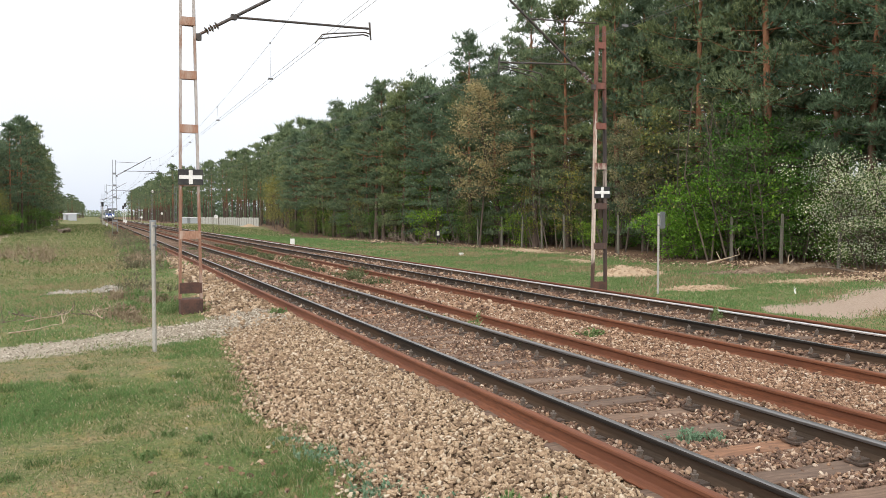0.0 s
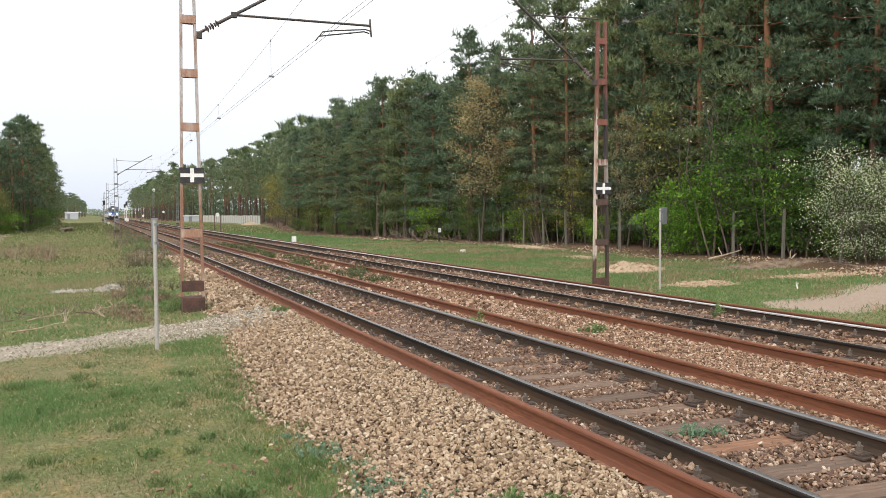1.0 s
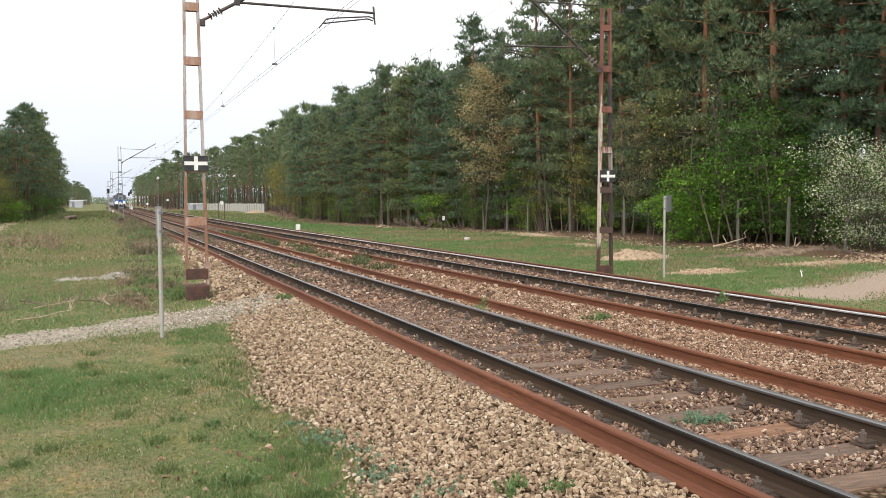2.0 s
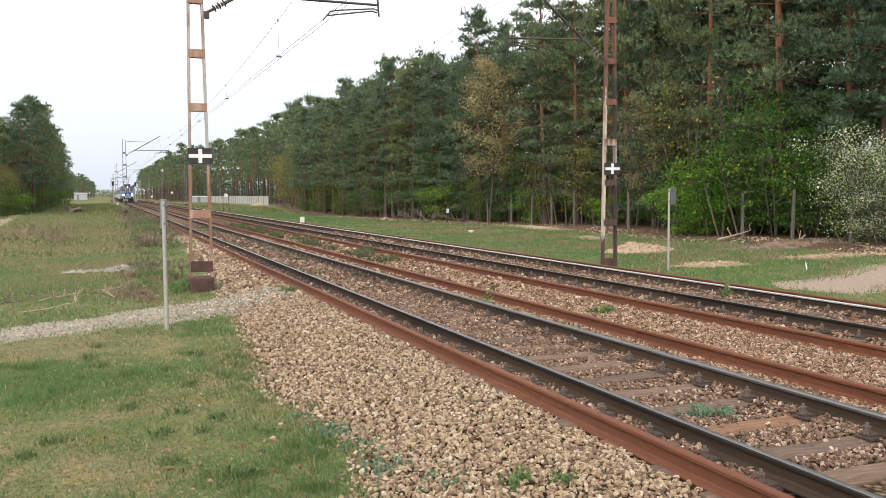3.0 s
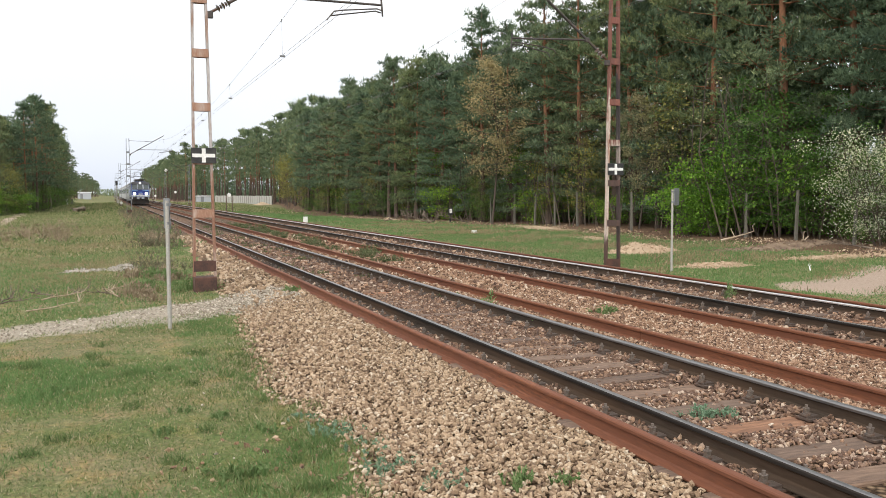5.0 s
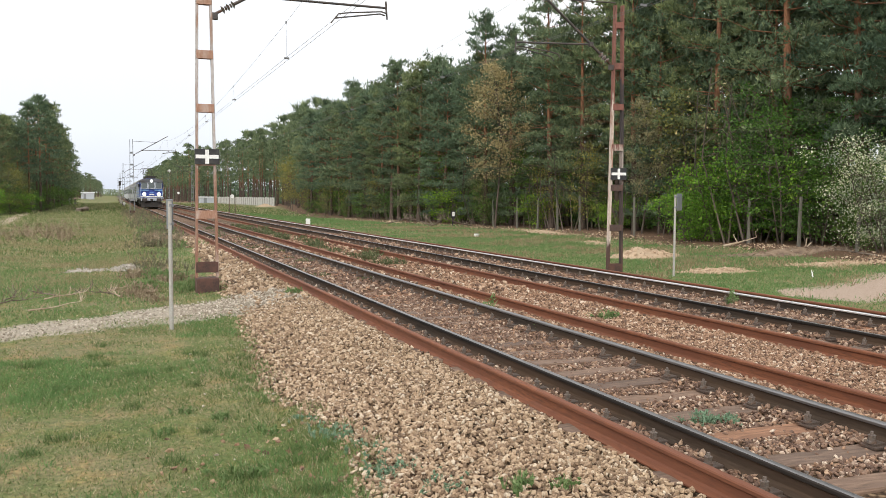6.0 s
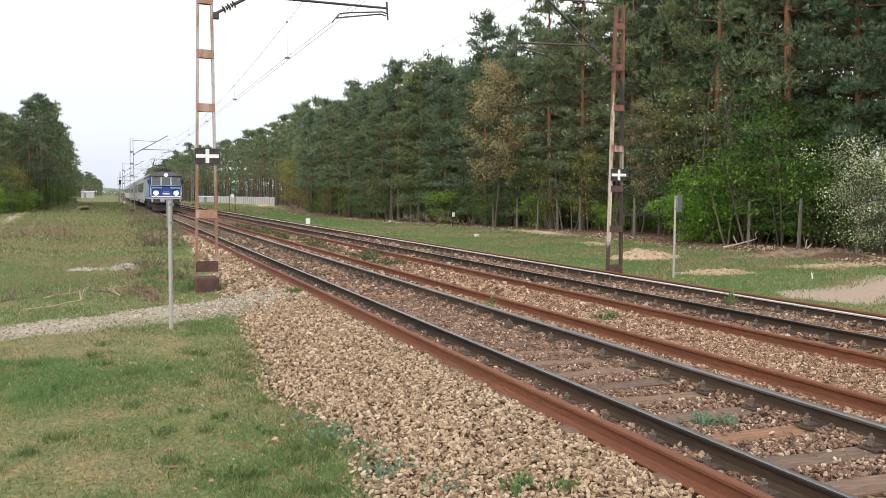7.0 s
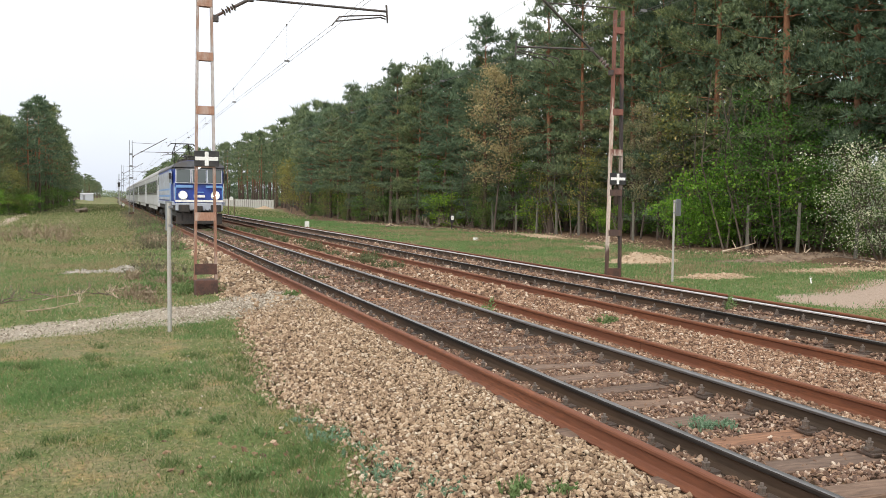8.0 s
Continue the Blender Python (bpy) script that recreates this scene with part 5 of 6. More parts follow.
build_shed("hut", -8.8, 350, 4.6, 6, 2.5, "small grey hut with a white roof")
build_shed("hut", 27.6, 272, 4.8, 6, 1.7, "low pale hut at the end of the wall")


# ---- heaps, wood and rubbish ----
CHIPS = worn("pale_wood_chips", (0.50, 0.38, 0.26), (0.32, 0.22, 0.14), (0.36, 0.27, 0.18), 30, 3, 0.95, 0, 1.0)
DEADWOOD = worn("dead_wood", (0.13, 0.095, 0.07), (0.06, 0.045, 0.035), (0.2, 0.16, 0.12), 30, 4, 0.9, 0, 0.6)
PALE_WOOD = worn("pale_dead_wood", (0.38, 0.29, 0.2), (0.25, 0.18, 0.12), (0.45, 0.37, 0.28), 30, 4, 0.9, 0, 0.5)


def build_heap(name, x, y, rx, ry, h, mat, label, seed, chips=0):
    r = np.random.default_rng(seed)
    n, m = 40, 40
    u, v = np.meshgrid(np.linspace(-1, 1, n), np.linspace(-1, 1, m))
    d = np.sqrt(u ** 2 + v ** 2) * (1 + 0.22 * wave(u * 3, v * 3, 1.1, seed))
    px, py = x + u * rx, y + v * ry
    top = np.clip(1 - d, 0, 1) ** 1.1 * h * (1 + 0.6 * wave(u * 4, v * 4, 1.3, seed + 1)) + 0.02 * wave(u * 14, v * 14, 1.0, seed + 2)
    z = lie(px, py) - 0.03 + np.where(d < 1, top, -0.05)
    a = np.arange(m - 1)[:, None] * n + np.arange(n - 1)[None]
    f = np.stack([a, a + 1, a + 1 + n, a + n], -1).reshape(-1, 4)
    ob = tagged(put(name, raw(name, np.stack([px, py, z], -1).reshape(-1, 3), f, True), mat), label, "heap")
    if chips:
        k = r.integers(0, n * m, chips * 3)
        ok = d.ravel()[k] < 1.05
        k = k[ok][:chips]
        at = np.stack([px.ravel()[k], py.ravel()[k], z.ravel()[k] + 0.01], 1) + r.normal(0, 0.05, (len(k), 3)) * np.array([1, 1, 0.1])
        w, g = rubble(r, at, r.uniform(0.03, 0.09, len(k)))
        tagged(put("chip_litter", raw("chip_litter", w, g), mat, ob), kind="stuff")
    return ob


# ---- ballast stones ----
STONE = varied("crushed_stone", [(0.0, (0.12, 0.078, 0.05)), (0.25, (0.25, 0.168, 0.105)), (0.6, (0.37, 0.265, 0.17)), (0.85, (0.45, 0.34, 0.23)), (1.0, (0.54, 0.455, 0.35))], 0.9, fine=60)
STONE_ONE = varied("crushed_stone_single", [(0.0, (0.12, 0.078, 0.05)), (0.25, (0.25, 0.168, 0.105)), (0.6, (0.37, 0.265, 0.17)), (0.85, (0.45, 0.34, 0.23)), (1.0, (0.54, 0.455, 0.35))], 0.9, by="Object", fine=60)
RED_STONE = varied("reddish_stone", [(0.0, (0.085, 0.047, 0.031)), (0.3, (0.205, 0.118, 0.073)), (0.65, (0.315, 0.192, 0.12)), (0.9, (0.43, 0.30, 0.205)), (1.0, (0.58, 0.49, 0.39))], 0.9, fine=60)
DARK_STONE = varied("brown_stained_stone", [(0.0, (0.085, 0.050, 0.035)), (0.4, (0.155, 0.093, 0.064)), (0.8, (0.24, 0.15, 0.10)), (1.0, (0.46, 0.36, 0.28))], 0.9, fine=60)
CUBE = np.array([(x, y, z) for x in (-1, 1) for y in (-1, 1) for z in (-1, 1)], float)
CUBE_TRIS = np.array([(0, 1, 3), (0, 3, 2), (4, 6, 7), (4, 7, 5), (0, 4, 5), (0, 5, 1), (2, 3, 7), (2, 7, 6), (0, 2, 6), (0, 6, 4), (1, 5, 7), (1, 7, 3)])


def gem():
    """The twelve corners and twenty faces of an icosahedron."""
    bm = bmesh.new()
    bmesh.ops.create_icosphere(bm, subdivisions=1, radius=1.24)
    v = np.array([tuple(q.co) for q in bm.verts])
    bm.verts.index_update()
    f = np.array([[q.index for q in t.verts] for t in bm.faces])
    bm.free()
    return v, f


GEM, GEM_TRIS = gem()


def rubble(r, at, size, fine=False):
    """Angular crushed stones, each with its own shape and turn; the fine ones have twenty faces."""
    n = len(at)
    s = size[:, None, None] * r.uniform(0.55, 1.15, (n, 1, 3)) * np.array([0.64, 0.50, 0.34])
    form, tris = (GEM, GEM_TRIS) if fine else (CUBE, CUBE_TRIS)
    v = form[None] * s * (1 + (r.uniform(-0.42, 0.26, (n, 12, 3)) if fine else r.uniform(-0.62, 0.22, (n, 8, 3))))
    q = unit(r.normal(size=(n, 4)) * np.array([1.0, 0.45, 0.45, 1.0]))
    w, x, y, z = q.T
    R = np.stack([1 - 2 * (y * y + z * z), 2 * (x * y - z * w), 2 * (x * z + y * w), 2 * (x * y + z * w), 1 - 2 * (x * x + z * z), 2 * (y * z - x * w), 2 * (x * z - y * w), 2 * (y * z + x * w), 1 - 2 * (x * x + y * y)], -1).reshape(-1, 3, 3)
    v = np.einsum("nij,nkj->nki", R, v) + at[:, None]
    return v.reshape(-1, 3), (tris[None] + len(form) * np.arange(n)[:, None, None]).reshape(-1, 3)


def strewn(r, x0, x1, y0, y1, per_m2):
    n = int((x1 - x0) * (y1 - y0) * per_m2)
    return r.uniform(x0, x1, n), r.uniform(y0, y1, n)


SLEEPER_ROWS = [[o.location.y for o in t.children if o.name.startswith("sleeper")] for t in (bpy.data.objects["track_1"], bpy.data.objects["track_2"])]


def kept(r, x, y):
    """Leaves the rails and most of each sleeper's top free of stones."""
    ok = np.ones(len(x), bool)
    for q in RAILS:
        ok &= np.abs(x - q) > 0.062
    for q in SPARE:
        ok &= np.abs(x - q) > 0.075
    for c, rows in zip(CENTRES, SLEEPER_ROWS):
        d = np.abs(y[:, None] - np.array(rows)[None]).min(1)
        on = (d < 0.135) & (np.abs(x - c) < 1.3)
        hide = np.clip((y - 7.0) / 4.0, 0.06, 0.75)
        ok &= ~on | (r.uniform(size=len(x)) < hide)
    st, path = masks(x, y)[:2]
    return ok & (r.uniform(size=len(x)) < (st * 1.3 - 0.1) * (1 - 0.85 * path))


def build_ballast():
    r = np.random.default_rng(3)
    xs, ys, ss = [], [], []
    for x0, x1, y0, y1, d, s in ((1.3, 7.9, 4.2, 9.0, 1250, 0.034), (1.3, 7.9, 9.0, 15, 640, 0.041), (7.9, 11.6, 5.5, 15, 400, 0.047), (1.3, 11.7, 15, 24, 130, 0.072), (1.4, 11.7, 24, 40, 40, 0.10)):
        x, y = strewn(r, x0, x1, y0, y1, d)
        ok = kept(r, x, y)
        xs.append(x[ok]), ys.append(y[ok]), ss.append(np.full(ok.sum(), s) * r.uniform(0.65, 1.35, ok.sum()))
    # stones heaped against the rails' feet
    for k, q in enumerate(RAILS):
        for y0, y1, d, size in ((4.2, 9.0, 300, 0.036), (9.0, 16.0, 170, 0.042)):
            for side in (-1, 1):
                n = int((y1 - y0) * d * (1 if k < 2 else 0.6))
                py = r.uniform(y0, y1, n)
                py = py[np.abs(py[:, None] - np.array(SLEEPER_ROWS[k // 2])[None]).min(1) > 0.115]
                xs.append(q + side * r.uniform(0.035, 0.19, len(py))), ys.append(py), ss.append(size * r.uniform(0.65, 1.3, len(py)))
    heaped = sum(len(v) for v in xs[-16:])
    x, y, s = np.concatenate(xs), np.concatenate(ys), np.concatenate(ss)
    at = np.stack([x, y, lie(x, y) + 0.011 + r.uniform(-0.007, 0.012, len(x))], 1)
    for q in RAILS:
        at[:, 2] += 0.020 * np.exp(-((x - q) / 0.16) ** 2)
        near = np.abs(x[-heaped:] - q)
        at[-heaped:, 2] = np.where(near < 0.2, -RAIL_H - 0.004 + r.uniform(-0.012, 0.030, heaped) * np.clip(1.35 - near / 0.17, 0, 1), at[-heaped:, 2])
    inner = np.zeros(len(x), bool)
    for c in CENTRES:
        inner |= (np.abs(x - c) < 1.12) & (r.uniform(size=len(x)) < 0.8)
    bed = None
    for name, pick, mat, label in (("ballast", ~inner & (x < 3.5), STONE, "loose buff crushed-stone ballast beside the rails"), ("ballast", ~inner & (x >= 3.5), RED_STONE, "reddish brown crushed-stone ballast of the tracks"), ("ballast", inner, DARK_STONE, "brown stained ballast between the rails")):
        close = pick & (y < 9.0)
        v, f = rubble(r, at[close], s[close], True)
        w, g = rubble(r, at[pick & ~close], s[pick & ~close])
        v, f = np.concatenate([v, w]), np.concatenate([f, g + len(v)])
        ob = tagged(put(name, raw(name, v, f), mat), label, "ballast", kind="stuff")
        bed = bed or ob
    shapes = []
    for k in range(12):
        v, f = rubble(r, np.zeros((1, 3)), np.array([0.042]), True)
        me = raw("stone", v, f)
        me.materials.append(STONE_ONE)
        shapes.append(me)
    for k in range(300):
        px, py = r.uniform(1.9, 3.35), r.uniform(4.3, 7.2)
        ob = put("stone", shapes[k % 12], STONE_ONE, bed)
        ob.location = (px, py, float(lie(px, py)) + r.uniform(0.016, 0.028))
        ob.rotation_euler = (0, 0, r.uniform(0, 6.28))
    # a few stones that rolled into the grass, and the gravel of the path
    x, y = strewn(r, -5, 3.0, 11.6, 17.0, 230)
    ok = r.uniform(size=len(x)) < masks(x, y)[1] * 0.9 - 0.25
    x, y = x[ok], y[ok]
    x2, y2 = strewn(r, -3.0, 1.9, 4.3, 12, 7)
    near = r.uniform(size=len(x2)) < np.clip((x2 + 0.2) / 2.0, 0.02, 1) ** 2
    x, y = np.append(x, x2[near]), np.append(y, y2[near])
    x3, y3 = strewn(r, 1.0, 3.4, 13.4, 17.6, 520)
    ok = r.uniform(size=len(x3)) < masks(x3, y3)[1]
    x3, y3 = x3[ok], y3[ok]
    x, y = np.append(x, x3), np.append(y, y3)
    v, f = rubble(r, np.stack([x, y, lie(x, y) + np.where(x > 1.9, 0.02, 0.006)], 1), r.uniform(0.015, 0.042, len(x)))
    x4, y4 = strewn(r, 0.2, 1.9, 4.2, 7.6, 42)
    ok = r.uniform(size=len(x4)) < np.clip((x4 - 0.1) / 1.7, 0.05, 1)
    x4, y4 = x4[ok], y4[ok]
    w4, g4 = rubble(r, np.stack([x4, y4, lie(x4, y4) + 0.003], 1), r.uniform(0.018, 0.058, len(x4)))
    tagged(put("stray_stones", raw("stray_stones", w4, g4), RED_STONE), "stray ballast stones lying in the turf", "gravel", kind="stuff")
    pale = varied("pale_gravel", [(0.0, (0.21, 0.175, 0.13)), (0.6, (0.38, 0.33, 0.265)), (1.0, (0.58, 0.53, 0.45))], 0.9, fine=60)
    tagged(put("gravel", raw("gravel", v, f), pale), "pale gravel scattered on the path and grass", "gravel", kind="stuff")


build_ballast()


# ---- grass ----
GRASS = varied("grass_blades", [(0.0, (0.045, 0.078, 0.02)), (0.3, (0.105, 0.155, 0.042)), (0.6, (0.18, 0.215, 0.075)), (0.8, (0.30, 0.265, 0.14)), (1.0, (0.50, 0.43, 0.29))], 0.8, through=0.3)
FRESH = varied("fresh_grass_blades", [(0.0, (0.07, 0.15, 0.042)), (0.6, (0.12, 0.225, 0.068)), (1.0, (0.21, 0.285, 0.11))], 0.8, through=0.3)
DARK_TUFT = varied("dark_grass_blades", [(0.0, (0.045, 0.082, 0.022)), (0.6, (0.085, 0.145, 0.04)), (1.0, (0.16, 0.21, 0.07))], 0.8, through=0.25)
DRY = varied("dry_grass_blades", [(0.0, (0.16, 0.115, 0.06)), (0.5, (0.27, 0.205, 0.115)), (1.0, (0.40, 0.32, 0.2))], 0.85, through=0.2)


def blades(r, x, y, h, w, spread=0.5):
    at = np.stack([x, y, lie(x, y) - 0.005], 1)
    n = len(x)
    d = unit(np.array([0, 0, 1.0]) + spread * r.normal(size=(n, 3)) * np.array([1, 1, 0.2]))
    s = unit(np.cross(d, r.normal(size=(n, 3))))
    h, w = h[:, None] * r.uniform(0.5, 1.3, (n, 1)), w[:, None] * r.uniform(0.6, 1.4, (n, 1)) / 2
    v = np.stack([at - s * w, at + s * w, at + d * h], 1).reshape(-1, 3)
    return v, np.arange(3 * n).reshape(-1, 3)


def grass_patch(name, r, x, y, h, w, mat, label, spread=0.5):
    st, path, lane, litter = masks(x, y)
    bare = np.maximum.reduce([st * 1.1, path * 1.05, lane, litter * 0.93])
    ok = r.uniform(size=len(x)) > bare
    v, f = blades(r, x[ok], y[ok], h[ok], w[ok], spread)
    tagged(put(name, raw(name, v, f), mat), label, "grass", kind="stuff")


def tufts(r, x, y, per, radius):
    n = len(x)
    a = r.normal(size=(n * per, 2)) * radius
    return np.repeat(x, per) + a[:, 0], np.repeat(y, per) + a[:, 1]


def build_grass():
    r = np.random.default_rng(4)
    x, y = strewn(r, -4.2, 2.1, 4.3, 9.0, 3400)
    x2, y2 = strewn(r, -6.0, 2.1, 9.0, 14.8, 1700)
    x, y = np.append(x, x2), np.append(y, y2)
    thick = wave(x, y, 1.3, 11) * 0.5 + wave(x, y, 4.3, 12) * 0.35
    ok = r.uniform(size=len(x)) < np.clip(0.62 + 0.6 * thick, 0.12, 1)
    x, y, thick = x[ok], y[ok], thick[ok]
    h = 0.038 + 0.03 * np.clip(thick, -0.5, 1)
    grass_patch("grass", r, x, y, h, np.where(y < 9, 0.0075, 0.012), GRASS, "short patchy green and straw-coloured grass", 0.8)
    cx, cy = strewn(r, -4.6, 1.8, 4.4, 14.0, 38)
    ok = wave(cx, cy, 1.1, 21) + r.normal(0, 0.25, len(cx)) > 0.12
    cx, cy = cx[ok], cy[ok]
    tx, ty = tufts(r, cx, cy, 55, 0.085)
    grass_patch("grass", r, tx, ty, np.full(len(tx), 0.075), np.full(len(tx), 0.006), FRESH, "taller fresh green grass tufts", 0.6)
    cx, cy = strewn(r, -3.6, 1.6, 4.4, 12.5, 1.6)
    tx, ty = tufts(r, cx, cy, 90, 0.055)
    grass_patch("grass", r, tx, ty, np.full(len(tx), 0.11), np.full(len(tx), 0.006), DARK_TUFT, "dark green grass tussocks in the turf", 0.55)
    # a fringe of longer grass where the turf meets the stones
    fy = r.uniform(4.3, 13.2, 110)
    fx = brink(fy) - 0.22 + r.normal(0, 0.2, 110)
    tx, ty = tufts(r, fx, fy, 40, 0.06)
    v, f = blades(r, tx, ty, np.full(len(tx), 0.075), np.full(len(tx), 0.007), 0.7)
    tagged(put("grass", raw("grass", v, f), GRASS), "fringe of green tufts along the ballast", "grass", kind="stuff")
    # beyond the path
    x, y = strewn(r, -10, 2.4, 14.2, 34, 420)
    ok = wave(x, y, 0.42, 31) + r.normal(0, 0.2, len(x)) > 0.12
    x, y = x[ok], y[ok]
    grass_patch("grass", r, x, y, 0.060 + 0.035 * wave(x, y, 0.7, 13), np.full(len(x), 0.016), FRESH, "rough green grass beyond the path", 0.6)
    x, y = strewn(r, -10, 2.4, 14.2, 34, 330)
    grass_patch("grass", r, x, y, 0.06 + 0.035 * wave(x, y, 0.9, 23), np.full(len(x), 0.013), GRASS, "rough green and straw grass beyond the path", 0.8)
    x, y = strewn(r, -4.0, 2.0, 4.3, 13.5, 260)
    grass_patch("grass", r, x, y, np.full(len(x), 0.07), np.full(len(x), 0.005), DRY, "dry straw lying in the short turf", 2.5)
    x, y = strewn(r, -22, 2.0, 34, 110, 75)
    grass_patch("grass", r, x, y, 0.12 + 0.06 * wave(x, y, 0.4, 14), np.full(len(x), 0.035), GRASS, "rough grass along the railway", 0.6)
    x, y = strewn(r, -9, 1.2, 15, 60, 22)
    ok = wave(x, y, 0.55, 15) + r.normal(0, 0.25, len(x)) > -0.05
    x, y = x[ok], y[ok]
    tx, ty = tufts(r, x, y, 9, 0.16)
    grass_patch("grass", r, tx, ty, np.full(len(tx), 0.11), np.full(len(tx), 0.010), DRY, "patches of dry straw-coloured grass", 0.5)
    # the meadow strip between the tracks and the wood
    x, y = strewn(r, 11.7, 24, 8, 40, 330)
    grass_patch("grass", r, x, y, 0.075 + 0.035 * wave(x, y, 0.6, 16), np.full(len(x), 0.017), FRESH, "green grass strip before the wood", 0.6)
    x, y = strewn(r, 11.3, 24, 8, 40, 120)
    grass_patch("grass", r, x, y, 0.07 + 0.03 * wave(x, y, 0.7, 26), np.full(len(x), 0.015), GRASS, "mixed green and straw grass before the wood", 0.8)
    x, y = strewn(r, 11.7, 25, 40, 130, 45)
    grass_patch("grass", r, x, y, 0.12 + 0.05 * wave(x, y, 0.4, 17), np.full(len(x), 0.04), FRESH, "green grass strip along the wood", 0.6)
    for x0, x1 in ((-14, 2.4), (11.7, 26)):
        x, y = strewn(r, x0, x1, 100, 230, 11)
        grass_patch("grass", r, x, y, np.full(len(x), 0.22), np.full(len(x), 0.12), GRASS, "far rough grass along the railway", 0.6)
    x, y = strewn(r, 11.7, 23, 9, 60, 18)
    ok = wave(x, y, 0.8, 18) > 0.1
    tx, ty = tufts(r, x[ok], y[ok], 6, 0.1)
    grass_patch("grass", r, tx, ty, np.full(len(tx), 0.16), np.full(len(tx), 0.02), DRY, "dry stalks among the green grass", 0.5)


build_grass()


EARTH = worn("bark_litter_earth", (0.19, 0.13, 0.088), (0.085, 0.058, 0.042), (0.26, 0.19, 0.13), 25, 2, 0.95, 0, 0.9)
build_heap("wood_chip_heap", 17.6, 25.2, 1.6, 1.0, 0.44, CHIPS, "pale heap of wood chips on the grass", 1, 500)
build_heap("wood_chip_patch", 16.2, 19.6, 1.35, 0.7, 0.12, CHIPS, "thin spread of pale wood chips", 2, 500)
build_heap("wood_chip_patch", 23.2, 44.0, 0.7, 5.0, 0.14, CHIPS, "long pale strip of wood chips by the trees", 3, 400)
build_heap("wood_chip_patch", 20.4, 33.0, 1.0, 1.4, 0.10, CHIPS, "thin spread of pale wood chips", 4, 200)
build_heap("wood_chip_patch", 21.5, 20.2, 2.6, 0.8, 0.10, CHIPS, "pale strip of wood chips by the lane", 5, 400)
build_heap("earth_bank", 23.2, 24.6, 3.6, 1.2, 0.2, EARTH, "low bank of earth and bark litter", 6, 700)
build_heap("sand_heap", 30.4, 181, 2.4, 2.4, 0.7, CHIPS, "pale sand heap before the wall", 7)
build_heap("sand_heap", 22.2, 68.5, 0.8, 0.6, 0.3, CHIPS, "small pale sand heap by the trees", 8)
RUBBLE = worn("grey_rubble", (0.40, 0.37, 0.33), (0.24, 0.21, 0.18), (0.30, 0.27, 0.22), 25, 3, 0.95, 0, 0.8)
build_heap("rubble_patch", -0.75, 26.2, 0.75, 0.5, 0.10, RUBBLE, "low grey patch of rubble in the grass", 9, 150)
build_heap("rubble_patch", 0.30, 26.0, 0.55, 0.7, 0.17, RUBBLE, "low grey heap of rubble in the grass", 10, 150)


def build_litter():
    """Bark, chips and broken twigs strewn along the foot of the wood."""
    r = np.random.default_rng(17)
    y = 15 + 75 * r.uniform(0, 1, 9000) ** 1.5
    x = wood_edge(y) - 1.2 + r.normal(0, 0.75, 9000)
    ok = wave(x, y, 0.9, 41) + r.normal(0, 0.3, len(x)) > -0.1
    x, y = x[ok], y[ok]
    v, f = rubble(r, np.stack([x, y, lie(x, y) + 0.012], 1), r.uniform(0.025, 0.10, len(x)))
    bark = varied("bark_and_chips", [(0.0, (0.07, 0.045, 0.03)), (0.4, (0.18, 0.115, 0.075)), (0.7, (0.33, 0.235, 0.155)), (1.0, (0.52, 0.41, 0.29))], 0.95)
    tagged(put("bark_litter", raw("bark_litter", v, f), bark), "brown bark, chips and twigs strewn beneath the trees", "litter", kind="stuff")


build_litter()


def build_stump(x, y):
    r = random.Random(2)
    s = thing("tree_stump", x, y, float(lie(x, y)), 0, "dark upturned tree stump with roots", "stump")
    bm = bmesh.new()
    for k in range(16):
        a = r.uniform(0, math.tau)
        p = Vector((0.3 * math.cos(a), 0.3 * math.sin(a), r.uniform(0.0, 0.4)))
        q = p + Vector((math.cos(a), math.sin(a), r.uniform(-0.1, 0.7))) * r.uniform(0.3, 0.8)
        tube(bm, p, q, r.uniform(0.08, 0.16), 0.03, 7)
    part("roots", bm, DEADWOOD, s)
    part("bole", tube(bmesh.new(), (-0.6, 0, 0.15), (0.7, 0.1, 0.45), 0.34, 0.26, 12), DEADWOOD, s)


build_stump(-3.5, 112)


def build_branch(x, y, length, mat, label, seed, lift=0.0, turn=0, forks=6, thick=0.05):
    r = random.Random(seed)
    b = thing("fallen_branch", x, y, float(lie(x, y)) + 0.03, turn, label, "branch", "fallen branches")
    bm = bmesh.new()
    pts = [Vector((length * (k / 5 - 0.5), r.uniform(-0.08, 0.08) * length, lift * (k / 5) + r.uniform(0, 0.03))) for k in range(6)]
    limb(bm, [tuple(p) for p in pts], [thick * (1 - 0.14 * k) for k in range(6)], 7)
    part("stem", bm, mat, b, smooth=True)
    for k in range(forks):
        bm = bmesh.new()
        p = pts[r.randrange(1, 6)]
        q = p + Vector((r.uniform(-0.2, 0.5), r.uniform(-0.4, 0.4), r.uniform(0.05, 0.55))) * length * 0.5
        e = q + Vector((r.uniform(-0.2, 0.3), r.uniform(-0.2, 0.2), r.uniform(-0.1, 0.3))) * length * 0.3
        limb(bm, [tuple(p), tuple(q), tuple(e)], [thick * 0.5, thick * 0.3, thick * 0.12], 5)
        part("twig", bm, mat, b)


